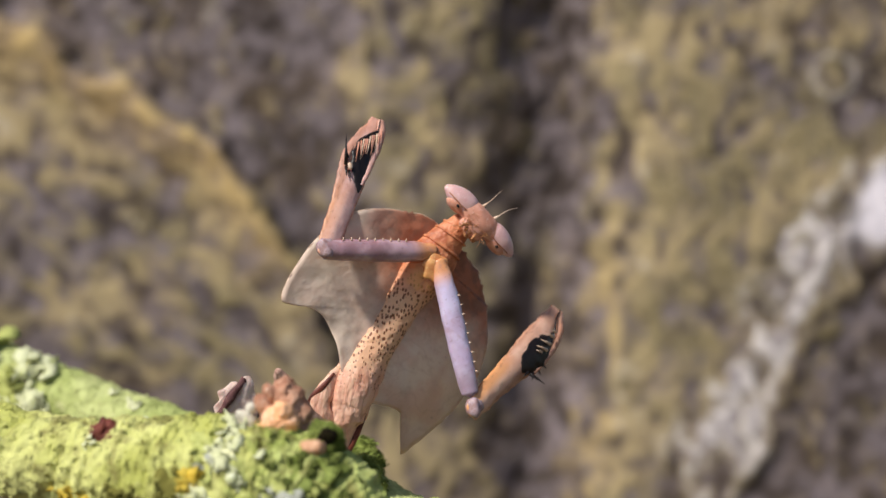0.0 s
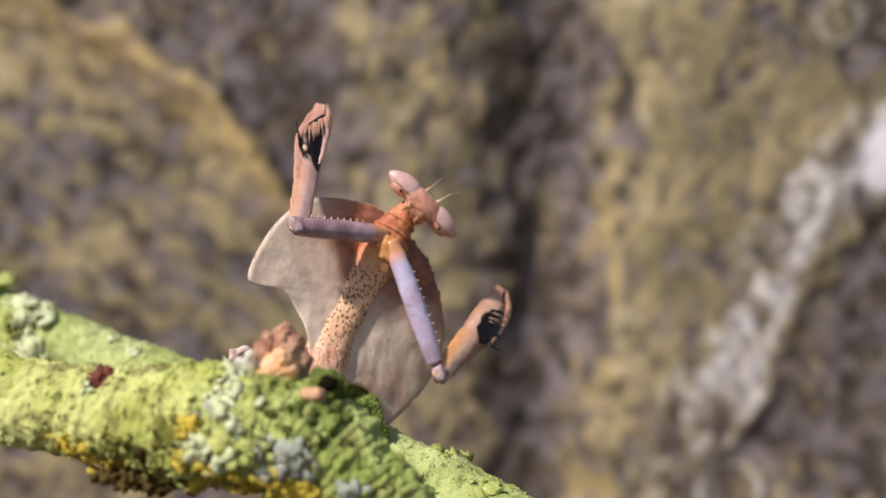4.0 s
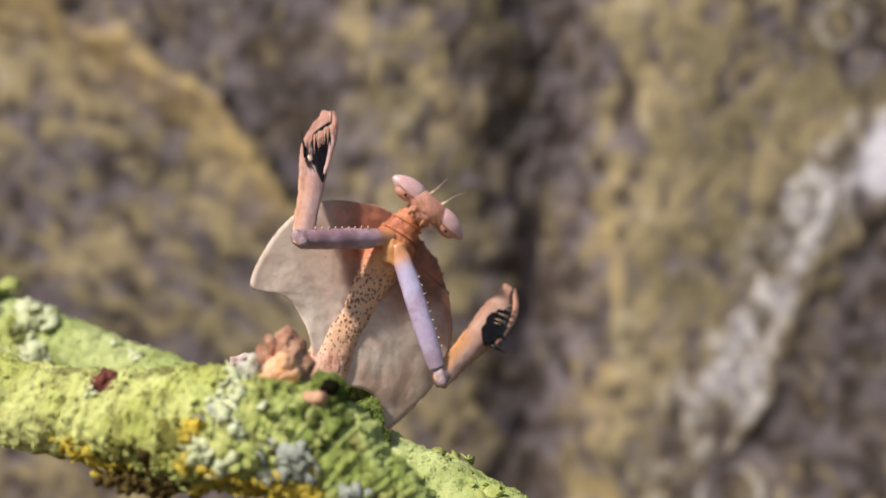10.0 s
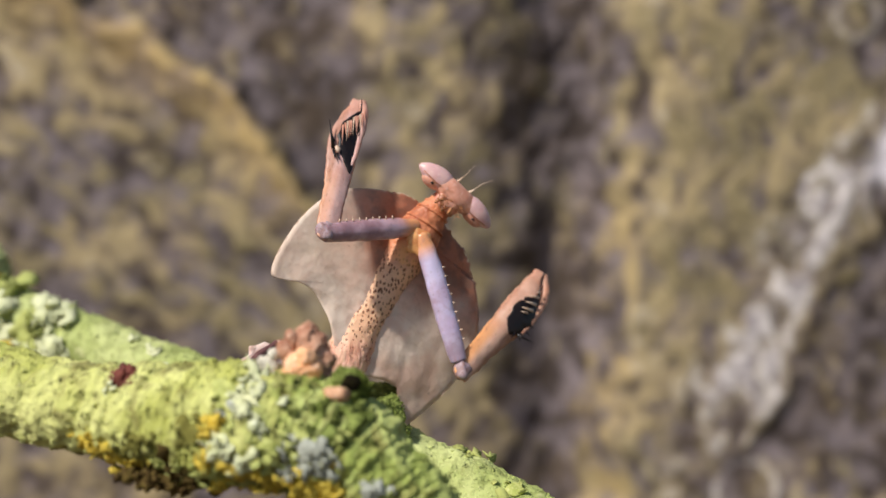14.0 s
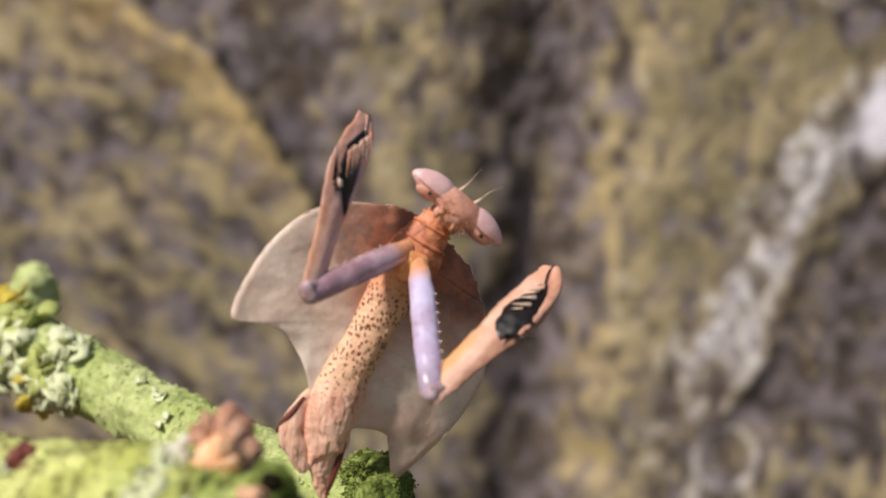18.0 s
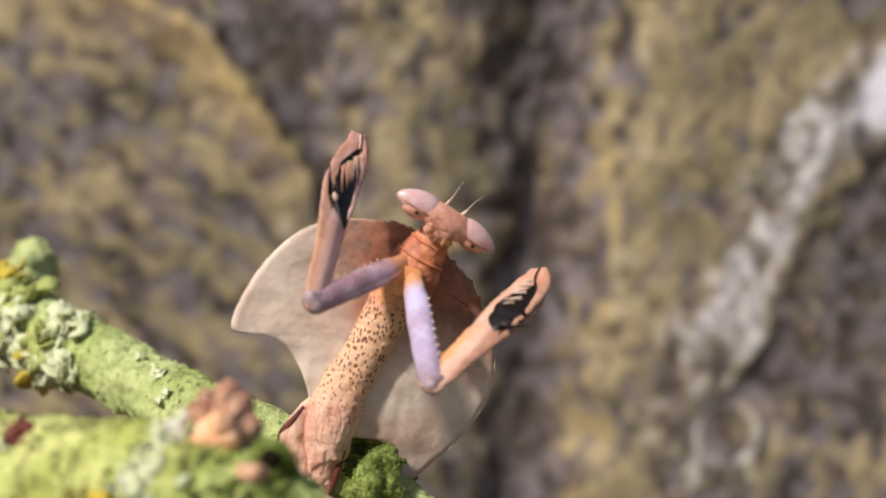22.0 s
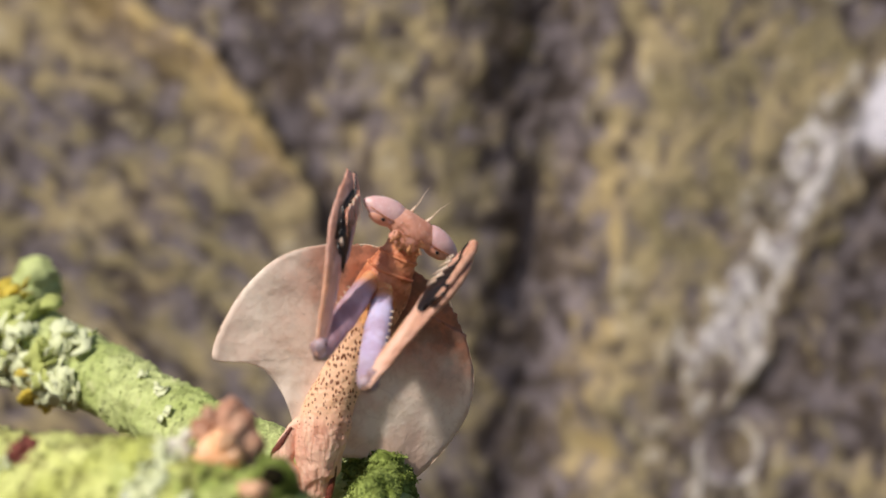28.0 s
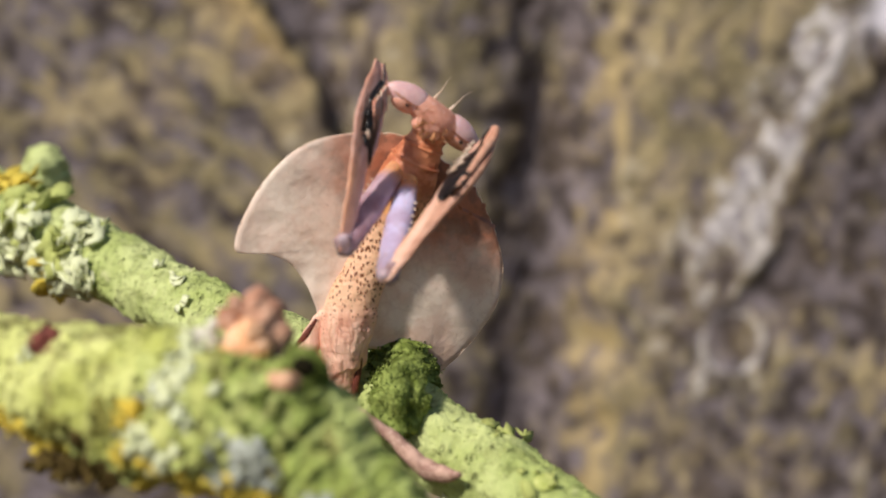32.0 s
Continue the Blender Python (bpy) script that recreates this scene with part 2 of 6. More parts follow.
def shield_material():
    """Dry-leaf shield: beige and faintly mottled, finely crumpled, rusty brown at its top middle and brown at its lower
    right tip, both drawn wider as painted shade, light let through.
    """
    m = Mat("chitin_shield", 0.62, 0.3)
    x, z = m.axis(0), m.axis(2)
    base = m.mix(m.step(m.noise(190, 4), 0.38, 0.64), srgb(250, 230, 212), srgb(242, 210, 190))
    fine = m.noise(900, 5, None, 0.65)
    base = m.mix(m.math("MULTIPLY", m.step(fine, 0.50, 0.68), 0.25), base, srgb(204, 168, 138))
    blotch = m.step(m.noise(120, 5, m.stretch(1, 1, 0.7)), 0.54, 0.68)
    base = m.mix(m.math("MULTIPLY", blotch, 0.15), base, srgb(186, 152, 126))
    vein = m.math("ABSOLUTE", m.math("SUBTRACT", m.noise(150, 3, m.stretch(0.8, 1, 1.1)), 0.5))
    base = m.mix(m.math("MULTIPLY", m.step(vein, 0.030, 0.002), 0.12), base, srgb(178, 140, 112))
    fleck = m.step(m.noise(1500, 3), 0.69, 0.76)
    base = m.mix(m.math("MULTIPLY", fleck, 0.3), base, srgb(128, 100, 78))
    side = m.math("ABSOLUTE", m.math("ADD", x, 0.0025))
    core = m.math("SUBTRACT", z, m.math("MULTIPLY", side, 0.5))
    core = m.math("ADD", core, m.math("MULTIPLY", m.math("SUBTRACT", m.noise(300, 4), 0.5), 0.008))
    # real rust at the top; its lower fade paints the forelegs' shadow
    rust_and_shade = m.step(core, 0.0040, 0.0145)
    rusty = m.mix(m.step(m.noise(520, 4), 0.42, 0.62), srgb(184, 104, 66), srgb(140, 78, 50))
    base = m.mix(m.math("MULTIPLY", rust_and_shade, 0.88), base, rusty)
    # brown tip of the right lobe, deepened in colour for its shade
    lobe = m.math("MULTIPLY", m.step(z, 0.006, -0.005), m.step(x, 0.001, 0.008))
    base = m.mix(m.math("MULTIPLY", lobe, 0.65), base, srgb(196, 142, 114))
    tip = m.step(m.math("ADD", x, m.math("MULTIPLY", m.math("SUBTRACT", m.noise(260, 4), 0.5), 0.006)), -0.006, -0.014)
    base = m.mix(m.math("MULTIPLY", tip, 0.3), base, srgb(252, 242, 226))
    m.colour(base)
    m.bump(m.math("ADD", fine, m.math("MULTIPLY", m.noise(200, 3), 1.6)), 0.4, 0.0003)
    thin = m.t.nodes.new("ShaderNodeBsdfTranslucent")
    m.t.links.new(m.b.inputs["Base Color"].links[0].from_socket, thin.inputs["Color"])
    both = m.t.nodes.new("ShaderNodeMixShader")
    both.inputs[0].default_value = 0.24
    m.t.links.new(m.b.outputs[0], both.inputs[1])
    m.t.links.new(thin.outputs[0], both.inputs[2])
    m.t.links.new(both.outputs[0], m.t.nodes["Material Output"].inputs["Surface"])
    return m.m


def coxa_material(name, light, dark):
    """Shiny cuticle from lilac to mauve, orange at the shoulder end, dusky at the elbow."""
    m = Mat(name, 0.28, 0.6)
    z = m.axis(2)
    base = m.mix(m.step(m.noise(300, 3), 0.4, 0.6), light, dark)
    base = m.mix(m.step(z, 0.0032, 0.0004), base, srgb(222, 156, 108))
    base = m.mix(m.math("MULTIPLY", m.step(z, 0.0122, 0.0142), 0.45), base, srgb(136, 104, 102))
    base = m.mix(m.math("MULTIPLY", m.step(m.noise(700, 4), 0.55, 0.7), 0.35), base, srgb(160, 120, 128))
    base = m.mix(m.math("MULTIPLY", m.step(m.noise(2600, 3), 0.62, 0.70), 0.4), base, srgb(120, 84, 84))
    m.colour(base)
    m.bump(m.noise(1500, 3), 0.2, 0.00012)
    m.skin(0.2)
    return m.m


def femur_material(name, warmth, light, dark):
    """Pinkish-beige cuticle, orange on one edge near the elbow, brown and flecked on the other."""
    m = Mat(name, 0.45, 0.4)
    x, z = m.axis(0), m.axis(2)
    base = m.mix(m.step(m.noise(260, 4), 0.38, 0.62), light, dark)
    base = m.mix(m.math("MULTIPLY", m.step(m.math("ABSOLUTE", x), 0.0009, 0.0015), 0.7), base, srgb(176, 124, 98))
    warm = m.math("MULTIPLY", m.step(x, 0.0004, -0.0008), m.step(z, 0.0105, 0.006))
    base = m.mix(m.math("MULTIPLY", warm, warmth), base, srgb(230, 160, 98))
    base = m.mix(m.math("MULTIPLY", m.step(m.axis(1), -0.0001, 0.0005), 0.6), base, srgb(186, 134, 110))
    rim = m.step(m.math("ABSOLUTE", x), 0.0007, 0.0014)
    fleck = m.step(m.math("ADD", m.noise(2600, 5, m.stretch(1, 1, 0.35), 0.7), m.math("MULTIPLY", rim, 0.10)), 0.58, 0.72)
    base = m.mix(m.math("MULTIPLY", fleck, 0.5), base, srgb(140, 92, 70))
    base = m.mix(m.math("MULTIPLY", m.step(z, 0.0165, 0.0190), 0.6), base, srgb(206, 144, 116))
    m.colour(base)
    m.bump(m.noise(1300, 4), 0.35, 0.0002)
    m.skin(0.12)
    return m.m


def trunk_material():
    """Old grey-violet bark; ochre lichen and a pale crust lie where the mesh's attributes say, and dark grey where
    these thin it for shade.
    """
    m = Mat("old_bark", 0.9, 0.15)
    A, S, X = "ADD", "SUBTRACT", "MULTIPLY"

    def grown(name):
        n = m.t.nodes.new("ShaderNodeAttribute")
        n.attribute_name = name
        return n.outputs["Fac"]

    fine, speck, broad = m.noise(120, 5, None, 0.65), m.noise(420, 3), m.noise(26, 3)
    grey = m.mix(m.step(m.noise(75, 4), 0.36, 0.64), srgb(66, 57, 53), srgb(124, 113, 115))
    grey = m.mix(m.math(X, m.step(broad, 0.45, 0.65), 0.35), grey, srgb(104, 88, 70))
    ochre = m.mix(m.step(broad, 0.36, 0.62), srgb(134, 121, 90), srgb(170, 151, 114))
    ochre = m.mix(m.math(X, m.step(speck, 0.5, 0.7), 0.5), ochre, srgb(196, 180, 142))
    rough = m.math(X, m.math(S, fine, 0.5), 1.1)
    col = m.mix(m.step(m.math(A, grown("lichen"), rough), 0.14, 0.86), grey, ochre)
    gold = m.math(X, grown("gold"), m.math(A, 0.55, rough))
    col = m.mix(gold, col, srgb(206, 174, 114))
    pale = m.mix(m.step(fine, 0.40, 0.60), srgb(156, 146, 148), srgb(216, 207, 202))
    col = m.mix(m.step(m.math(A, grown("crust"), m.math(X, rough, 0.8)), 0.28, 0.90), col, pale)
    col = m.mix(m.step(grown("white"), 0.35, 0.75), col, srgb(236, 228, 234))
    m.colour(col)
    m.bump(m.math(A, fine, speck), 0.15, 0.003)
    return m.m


COXA_MAUVE = coxa_material("chitin_coxa_mauve", srgb(196, 162, 172), srgb(166, 128, 136))
COXA_LILAC = coxa_material("chitin_coxa_lilac", srgb(204, 192, 220), srgb(184, 164, 190))
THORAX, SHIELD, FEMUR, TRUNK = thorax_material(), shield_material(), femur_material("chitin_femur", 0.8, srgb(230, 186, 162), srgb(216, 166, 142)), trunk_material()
FEMUR_PINK = femur_material("chitin_femur_pink", 0.35, srgb(222, 182, 174), srgb(206, 160, 150))
SOIL = mottled("leaf_litter_soil", srgb(96, 80, 58), srgb(70, 58, 42), srgb(120, 104, 74), 18, 0.95, 0.1, 0.6, 0.01)


# ---- mesh helpers ----
def shade(me):
    me.polygons.foreach_set("use_smooth", [True] * len(me.polygons))
    return me


def mesh_of(name, bm, material):
    me = bpy.data.meshes.new(name)
    bm.normal_update()
    bm.to_mesh(me)
    bm.free()
    me.materials.append(material)
    return shade(me)


def part(name, bm, material, parent, label="", at=None):
    """Links a bmesh as one mesh object under a thing or a part."""
    ob = new(name, mesh_of(name, bm, material))
    ob.parent = parent
    if at is not None:
        ob.matrix_basis = at
    return tagged(ob, label)


def thing(name, m, label, category, group=""):
    ob = new(name)
    ob.empty_display_size = 0.01
    ob.matrix_basis = m
    return tagged(ob, label, category, group)


def spline(points, n):
    """n + 1 points along a smooth curve through the given ones (any number of coordinates)."""
    p = np.array([points[0]] + list(points) + [points[-1]], float)
    p[0], p[-1] = 2 * p[1] - p[2], 2 * p[-2] - p[-3]
    out = []
    for u in np.linspace(0, len(points) - 1, n + 1):
        k = min(int(u), len(points) - 2)
        f = u - k
        a, b, c, d = p[k], p[k + 1], p[k + 2], p[k + 3]
        out.append(0.5 * (2 * b + (c - a) * f + (2 * a - 5 * b + 4 * c - d) * f * f + (3 * b - 3 * c + d - a) * f ** 3))
    return np.array(out)


def frames(line):
    """Side and up vectors carried along a line without twist."""
    d = np.gradient(line, axis=0)
    d /= np.linalg.norm(d, axis=1)[:, None]
    side = np.cross(d[0], (0.05, -1, 0.1))
    sides = []
    for k in range(len(line)):
        side = side - d[k] * (side @ d[k])
        side = side / np.linalg.norm(side)
        sides.append(side)
    sides = np.array(sides)
    return sides, np.cross(d, sides)


def loft(points, seg=20, n=None, flat=1.0, bulge=None, bm=None):
    """A tube through points of (x, y, z, radius). flat: its depth against its width. bulge(u, angle, place): added radius."""
    bm = bm or bmesh.new()
    rows = spline(points, n or 6 * (len(points) - 1))
    line, rad = rows[:, :3], np.maximum(rows[:, 3], 1e-5)
    s, t = frames(line)
    rings = []
    for k in range(len(line)):
        ring = []
        for j in range(seg):
            a = 2 * math.pi * j / seg
            way = s[k] * math.cos(a) + t[k] * math.sin(a) * flat
            r = rad[k]
            if bulge:
                r += bulge(k / (len(line) - 1), a, line[k] + way * r)
            ring.append(bm.verts.new(line[k] + way * r))
        rings.append(ring)
    for a, b in zip(rings, rings[1:]):
        for j in range(seg):
            bm.faces.new((a[j], a[(j + 1) % seg], b[(j + 1) % seg], b[j]))
    for ring, k, end in ((rings[0], 0, -1), (rings[-1], len(line) - 1, 1)):
        way = line[k] - line[k - end]
        tip = bm.verts.new(line[k] + way / (np.linalg.norm(way) + 1e-9) * rad[k] * 0.45)
        for j in range(seg):
            tri = (ring[j], ring[(j + 1) % seg], tip)
            bm.faces.new(tri if end > 0 else tri[::-1])
    return bm


def ball(bm, centre, size, turn=None, sub=2, rough=0.0, freq=900.0):
    """An ellipsoid, roughened by noise, added to bm."""
    m = Matrix.Translation(centre) @ (turn or Matrix()) @ Matrix.Diagonal((*size, 1))
    made = bmesh.ops.create_icosphere(bm, subdivisions=sub, radius=1.0, matrix=m)["verts"]
    if rough:
        c = Vector(centre)
        for v in made:
            v.co += (v.co - c) * rough * noise.noise(v.co * freq)
    return made


def turn_to(normal, spin=0.0):
    return Vector(normal).to_track_quat("Z", "Y").to_matrix().to_4x4() @ Matrix.Rotation(spin, 4, "Z")


# ---- the setting ----
LATTICE = np.random.default_rng(8).random((256, 256))


def cloudy(x, z, octaves=3, seed=0):
    """Smooth noise from 0 to 1 over arrays of places, a lattice step long."""
    out, size, total = 0.0, 1.0, 0.0
    for k in range(octaves):
        px, pz = x * 2 ** k + 17.3 * seed + 5.1 * k, z * 2 ** k + 31.7 * seed + 9.2 * k
        i, j = np.floor(px).astype(int), np.floor(pz).astype(int)
        u, v = px - i, pz - j
        u, v = u * u * (3 - 2 * u), v * v * (3 - 2 * v)
        i0, i1, j0, j1 = i % 256, (i + 1) % 256, j % 256, (j + 1) % 256
        low = LATTICE[i0, j0] * (1 - u) + LATTICE[i1, j0] * u
        top = LATTICE[i0, j1] * (1 - u) + LATTICE[i1, j1] * u
        out, total, size = out + size * (low * (1 - v) + top * v), total + size, size * 0.55
    return out / total


def ramp_up(v, lo, hi):
    t = np.clip((v - lo) / (hi - lo), 0, 1)
    return t * t * (3 - 2 * t)


def along(x, z, line):
    """The distance of each place from a polyline."""
    best = np.full(x.shape, 9.0)
    for (ax, az), (bx, bz) in zip(line, line[1:]):
        t = np.clip(((x - ax) * (bx - ax) + (z - az) * (bz - az)) / ((bx - ax) ** 2 + (bz - az) ** 2), 0, 1)
        best = np.minimum(best, np.hypot(x - ax - t * (bx - ax), z - az - t * (bz - az)))
    return best


def old_trunk():
    """A broad old trunk behind everything: a deep furrow, a slanting ridge, knobbly plates with gaps between them,
    lichen on the raised bark, and gaps and furrow coloured darker as shade.
    """
    xs = np.r_[np.linspace(-0.75, -0.34, 16), np.linspace(-0.33, 0.33, 460), np.linspace(0.34, 0.75, 16)]
    zs = np.r_[np.linspace(-1.0, -0.36, 20), np.linspace(-0.35, 0.20, 380), np.linspace(0.21, 3.4, 40)]
    x, z = np.meshgrid(xs, zs)
    wx, wz = x + 0.016 * (cloudy(x * 45, z * 45, 2, 1) - 0.5), z + 0.016 * (cloudy(x * 45, z * 45, 2, 2) - 0.5)
    # the brow of the ridge, which bends down as it nears the middle
    brow = [(-0.34, 0.175), (-0.203, 0.090), (-0.153, 0.062), (-0.112, 0.036), (-0.088, 0.004), (-0.070, -0.035), (-0.052, -0.09)]
    under = np.interp(wx, [p[0] for p in brow], [p[1] for p in brow]) - wz
    left = ramp_up(wx, -0.030, -0.070)
    below = left * ramp_up(under, -0.004, 0.010)
    above = left * ramp_up(under, 0.004, -0.012)
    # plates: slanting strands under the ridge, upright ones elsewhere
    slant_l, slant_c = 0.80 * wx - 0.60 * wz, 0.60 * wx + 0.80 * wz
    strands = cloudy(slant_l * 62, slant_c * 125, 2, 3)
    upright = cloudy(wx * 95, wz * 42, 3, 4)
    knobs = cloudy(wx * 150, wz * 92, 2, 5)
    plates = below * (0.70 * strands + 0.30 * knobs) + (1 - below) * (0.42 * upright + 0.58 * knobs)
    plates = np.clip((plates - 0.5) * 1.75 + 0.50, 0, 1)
    broad = cloudy(wx * 16, wz * 11, 2, 6)
    furrow = np.exp(-((wx - 0.055 - 0.05 * (z + 0.05)) / 0.027) ** 2)
    shoulder = ramp_up(wx - 0.05 * (z + 0.05), 0.064, 0.077)
    crest = along(wx, wz, brow[:6])
    gold = np.exp(-(crest / 0.020) ** 2) * ramp_up(under, -0.007, 0.005) * (0.60 + 0.6 * plates) * ramp_up(wz, -0.05, 0.0)
    gold += 0.55 * np.exp(-((wx - 0.084 - 0.05 * (z + 0.05)) / 0.011) ** 2) * ramp_up(plates, 0.35, 0.75) * ramp_up(wz, 0.02, -0.06)
    streak = [(0.236, 0.018), (0.213, -0.003), (0.195, -0.012), (0.180, -0.039), (0.168, -0.063), (0.153, -0.098), (0.138, -0.128), (0.122, -0.160), (0.142, -0.19)]
    band = along(wx, wz, streak)
    crust = np.exp(-(band / (0.024 + 0.009 * ramp_up(wz, -0.04, -0.16))) ** 2) * (0.45 + 0.55 * ramp_up(knobs, 0.30, 0.62)) * (0.55 + 0.5 * ramp_up(upright, 0.35, 0.6)) * (1 - 0.35 * ramp_up(wz, -0.09, -0.15))
    for cx, cz, r, strength in ((0.150, -0.170, 0.016, 0.6), (0.189, -0.014, 0.012, 0.8), (0.203, 0.076, 0.011, 0.5), (0.232, 0.074, 0.008, 0.35)):
        crust = np.maximum(crust, strength * np.exp(-((np.hypot(x - cx, z - cz) - r) / 0.0035) ** 2))
    crust = np.maximum(crust, 0.4 * ramp_up(cloudy(x * 40, z * 40, 2, 7), 0.60, 0.75) * ramp_up(plates, 0.4, 0.7))
    white = np.exp(-((np.hypot((wx - 0.232) * 0.75, wz - 0.010 - 0.6 * (wx - 0.232))) / 0.021) ** 2)
    beyond = ramp_up(wx - 0.197 - 0.55 * (wz + 0.03), 0.012, 0.035) * ramp_up(wz, 0.0, -0.03) * ramp_up(wz, -0.19, -0.13)
    # ochre thins in gaps and furrow, so their shade is partly in the colour
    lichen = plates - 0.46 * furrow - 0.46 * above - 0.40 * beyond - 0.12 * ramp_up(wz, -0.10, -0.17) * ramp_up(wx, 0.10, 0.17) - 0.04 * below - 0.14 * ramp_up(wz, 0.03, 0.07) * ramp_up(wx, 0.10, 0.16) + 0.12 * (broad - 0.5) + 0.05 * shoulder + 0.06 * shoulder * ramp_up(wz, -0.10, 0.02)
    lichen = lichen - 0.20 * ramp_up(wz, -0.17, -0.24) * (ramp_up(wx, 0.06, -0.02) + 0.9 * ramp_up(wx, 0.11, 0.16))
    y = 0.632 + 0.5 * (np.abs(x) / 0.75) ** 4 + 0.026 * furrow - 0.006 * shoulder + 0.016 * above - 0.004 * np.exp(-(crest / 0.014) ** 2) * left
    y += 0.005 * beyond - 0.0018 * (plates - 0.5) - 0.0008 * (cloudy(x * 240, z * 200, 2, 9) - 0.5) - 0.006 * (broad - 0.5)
    ny, nx = x.shape
    verts = np.stack([x, y, z], 2).reshape(-1, 3)
    cell = (np.arange(ny - 1)[:, None] * nx + np.arange(nx - 1)).reshape(-1)
    faces = np.stack([cell, cell + 1, cell + 1 + nx, cell + nx], 1).tolist()
    # the far side and the top close the trunk
    arc = np.linspace(0, math.pi, 13)[1:-1]
    far = [[0.75 * math.cos(a), 1.132 + 0.6 * math.sin(a), zz] for zz in (zs[0], zs[-1]) for a in arc]
    low = [nx - 1] + [ny * nx + k for k in range(11)] + [0]
    high = [ny * nx - 1] + [ny * nx + 11 + k for k in range(11)] + [(ny - 1) * nx]
    faces += [(low[j], low[j + 1], high[j + 1], high[j]) for j in range(12)]
    faces.append([(ny - 1) * nx + k for k in range(nx)] + high[1:-1])
    me = bpy.data.meshes.new("backdrop_trunk")
    me.from_pydata(verts.tolist() + far, [], faces)
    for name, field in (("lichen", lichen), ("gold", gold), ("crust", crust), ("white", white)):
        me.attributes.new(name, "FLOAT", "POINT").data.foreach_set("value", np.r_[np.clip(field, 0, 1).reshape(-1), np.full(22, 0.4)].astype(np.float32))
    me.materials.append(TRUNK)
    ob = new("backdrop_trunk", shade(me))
    return tagged(ob, "old tree trunk with grey furrowed bark and ochre lichen", "tree trunk", kind="structure")


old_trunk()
gm = bmesh.new()
bmesh.ops.create_grid(gm, x_segments=60, y_segments=60, size=60)
for v in gm.verts:
    v.co.z = 0.02 * noise.noise(v.co * 0.7)
ground = new("ground", mesh_of("ground", gm, SOIL))
ground.location.z = -0.99
tagged(ground, "brown soil with leaf litter under the tree", "ground", kind="structure")


# ---- branches ----
class Branch:
    """A branch through points (x, y, z, radius in mm) with a lumpy surface; on(u, angle) tells a place on it and its normal."""

    def __init__(self, points, lumps, seed, seg=72, n=230, ribs=0.0):
        self.rows = spline([(x * MM, y * MM, z * MM, r * MM) for x, y, z, r in points], n)
        self.s, self.t = frames(self.rows[:, :3])
        self.n, self.seg, self.lumps, self.seed, self.ribs = n, seg, lumps, seed, ribs
        self.long = float(np.linalg.norm(np.diff(self.rows[:, :3], axis=0), axis=1).sum())

    def place(self, k, a):
        c, r = self.rows[k, :3], self.rows[k, 3]
        way = self.s[k] * math.cos(a) + self.t[k] * math.sin(a)
        p = Vector(c + way * r)
        q = p + Vector((self.seed, 0, 0))
        h = 0.0007 * noise.noise(q * 150) + 0.00042 * noise.noise(q * 420) + 0.0003 * noise.noise(q * 1000) + 0.0002 * noise.noise(q * 2400)
        h += self.ribs * noise.noise(Vector((k / self.n * self.long * 620 + a * 1.3, a * 1.1, self.seed)))
        for u0, a0, wide, tall in self.lumps:
            d = ((k / self.n - u0) / wide) ** 2 + (((a - a0 + math.pi) % (2 * math.pi) - math.pi) / (wide * 14)) ** 2
            h += tall * MM * math.exp(-d)
        return p + Vector(way) * h, Vector(way)

    def on(self, u, a):
        return self.place(int(round(u * self.n)), a)

    def near(self, x, y, z):
        """u and angle of the surface spot nearest to a place in mm."""
        p = np.array((x, y, z)) * MM
        k = int(np.argmin(np.linalg.norm(self.rows[:, :3] - p, axis=1)))
        d = p - self.rows[k, :3]
        return k / self.n, math.atan2(d @ self.t[k], d @ self.s[k])

    def mesh(self):
        bm = bmesh.new()
        rings = [[bm.verts.new(self.place(k, 2 * math.pi * j / self.seg)[0]) for j in range(self.seg)] for k in range(self.n + 1)]
        for a, b in zip(rings, rings[1:]):
            for j in range(self.seg):
                bm.faces.new((a[j], a[(j + 1) % self.seg], b[(j + 1) % self.seg], b[j]))
        bm.faces.new(rings[0][::-1])
        bm.faces.new(rings[-1])
        return bm


FRONT = Branch([(-160, 172, -8, 6.0), (-110, 152, -14, 5.4), (-75, 138.5, -19.5, 4.7), (-58, 132, -22.4, 4.5), (-41, 126.5, -24.9, 4.5), (-32.5, 123.5, -25.4, 5.0),
                (-25.2, 121.2, -25.6, 5.9), (-17.9, 119.4, -26.0, 6.1), (-12.2, 118.7, -28.2, 5.7), (-7.6, 118, -32.2, 5.3), (-3, 117.3, -37.4, 5.1),
                (4, 116.5, -47, 5.0), (14, 115, -63, 5.0), (28, 112, -90, 5.2)], [], 3.0, 120, 620, 0.00045)
BACK = Branch([(-170, 300, -16, 8.0), (-120, 250, -21, 6.6), (-95, 226, -25, 6.5), (-80, 214, -27, 6.1), (-67, 205, -29, 5.5), (-47, 190, -33, 5.0),
               (-30, 176, -35.2, 4.9), (-14, 163, -37.2, 4.8), (4, 148, -42, 4.6), (14, 138, -47, 4.6), (28, 124, -57, 4.7), (50, 104, -80, 5.0)], [], 11.0, 96, 520, 0.0001)
front_branch = tagged(new("branch", mesh_of("branch", FRONT.mesh(), BARK_A)), "lichen-covered branch under yellow-green algae with a broken stub", "branch")
back_branch = tagged(new("branch", mesh_of("branch", BACK.mesh(), BARK_B)), "green algae-covered branch with a mossy joint behind the other", "branch")


LOBES = {}


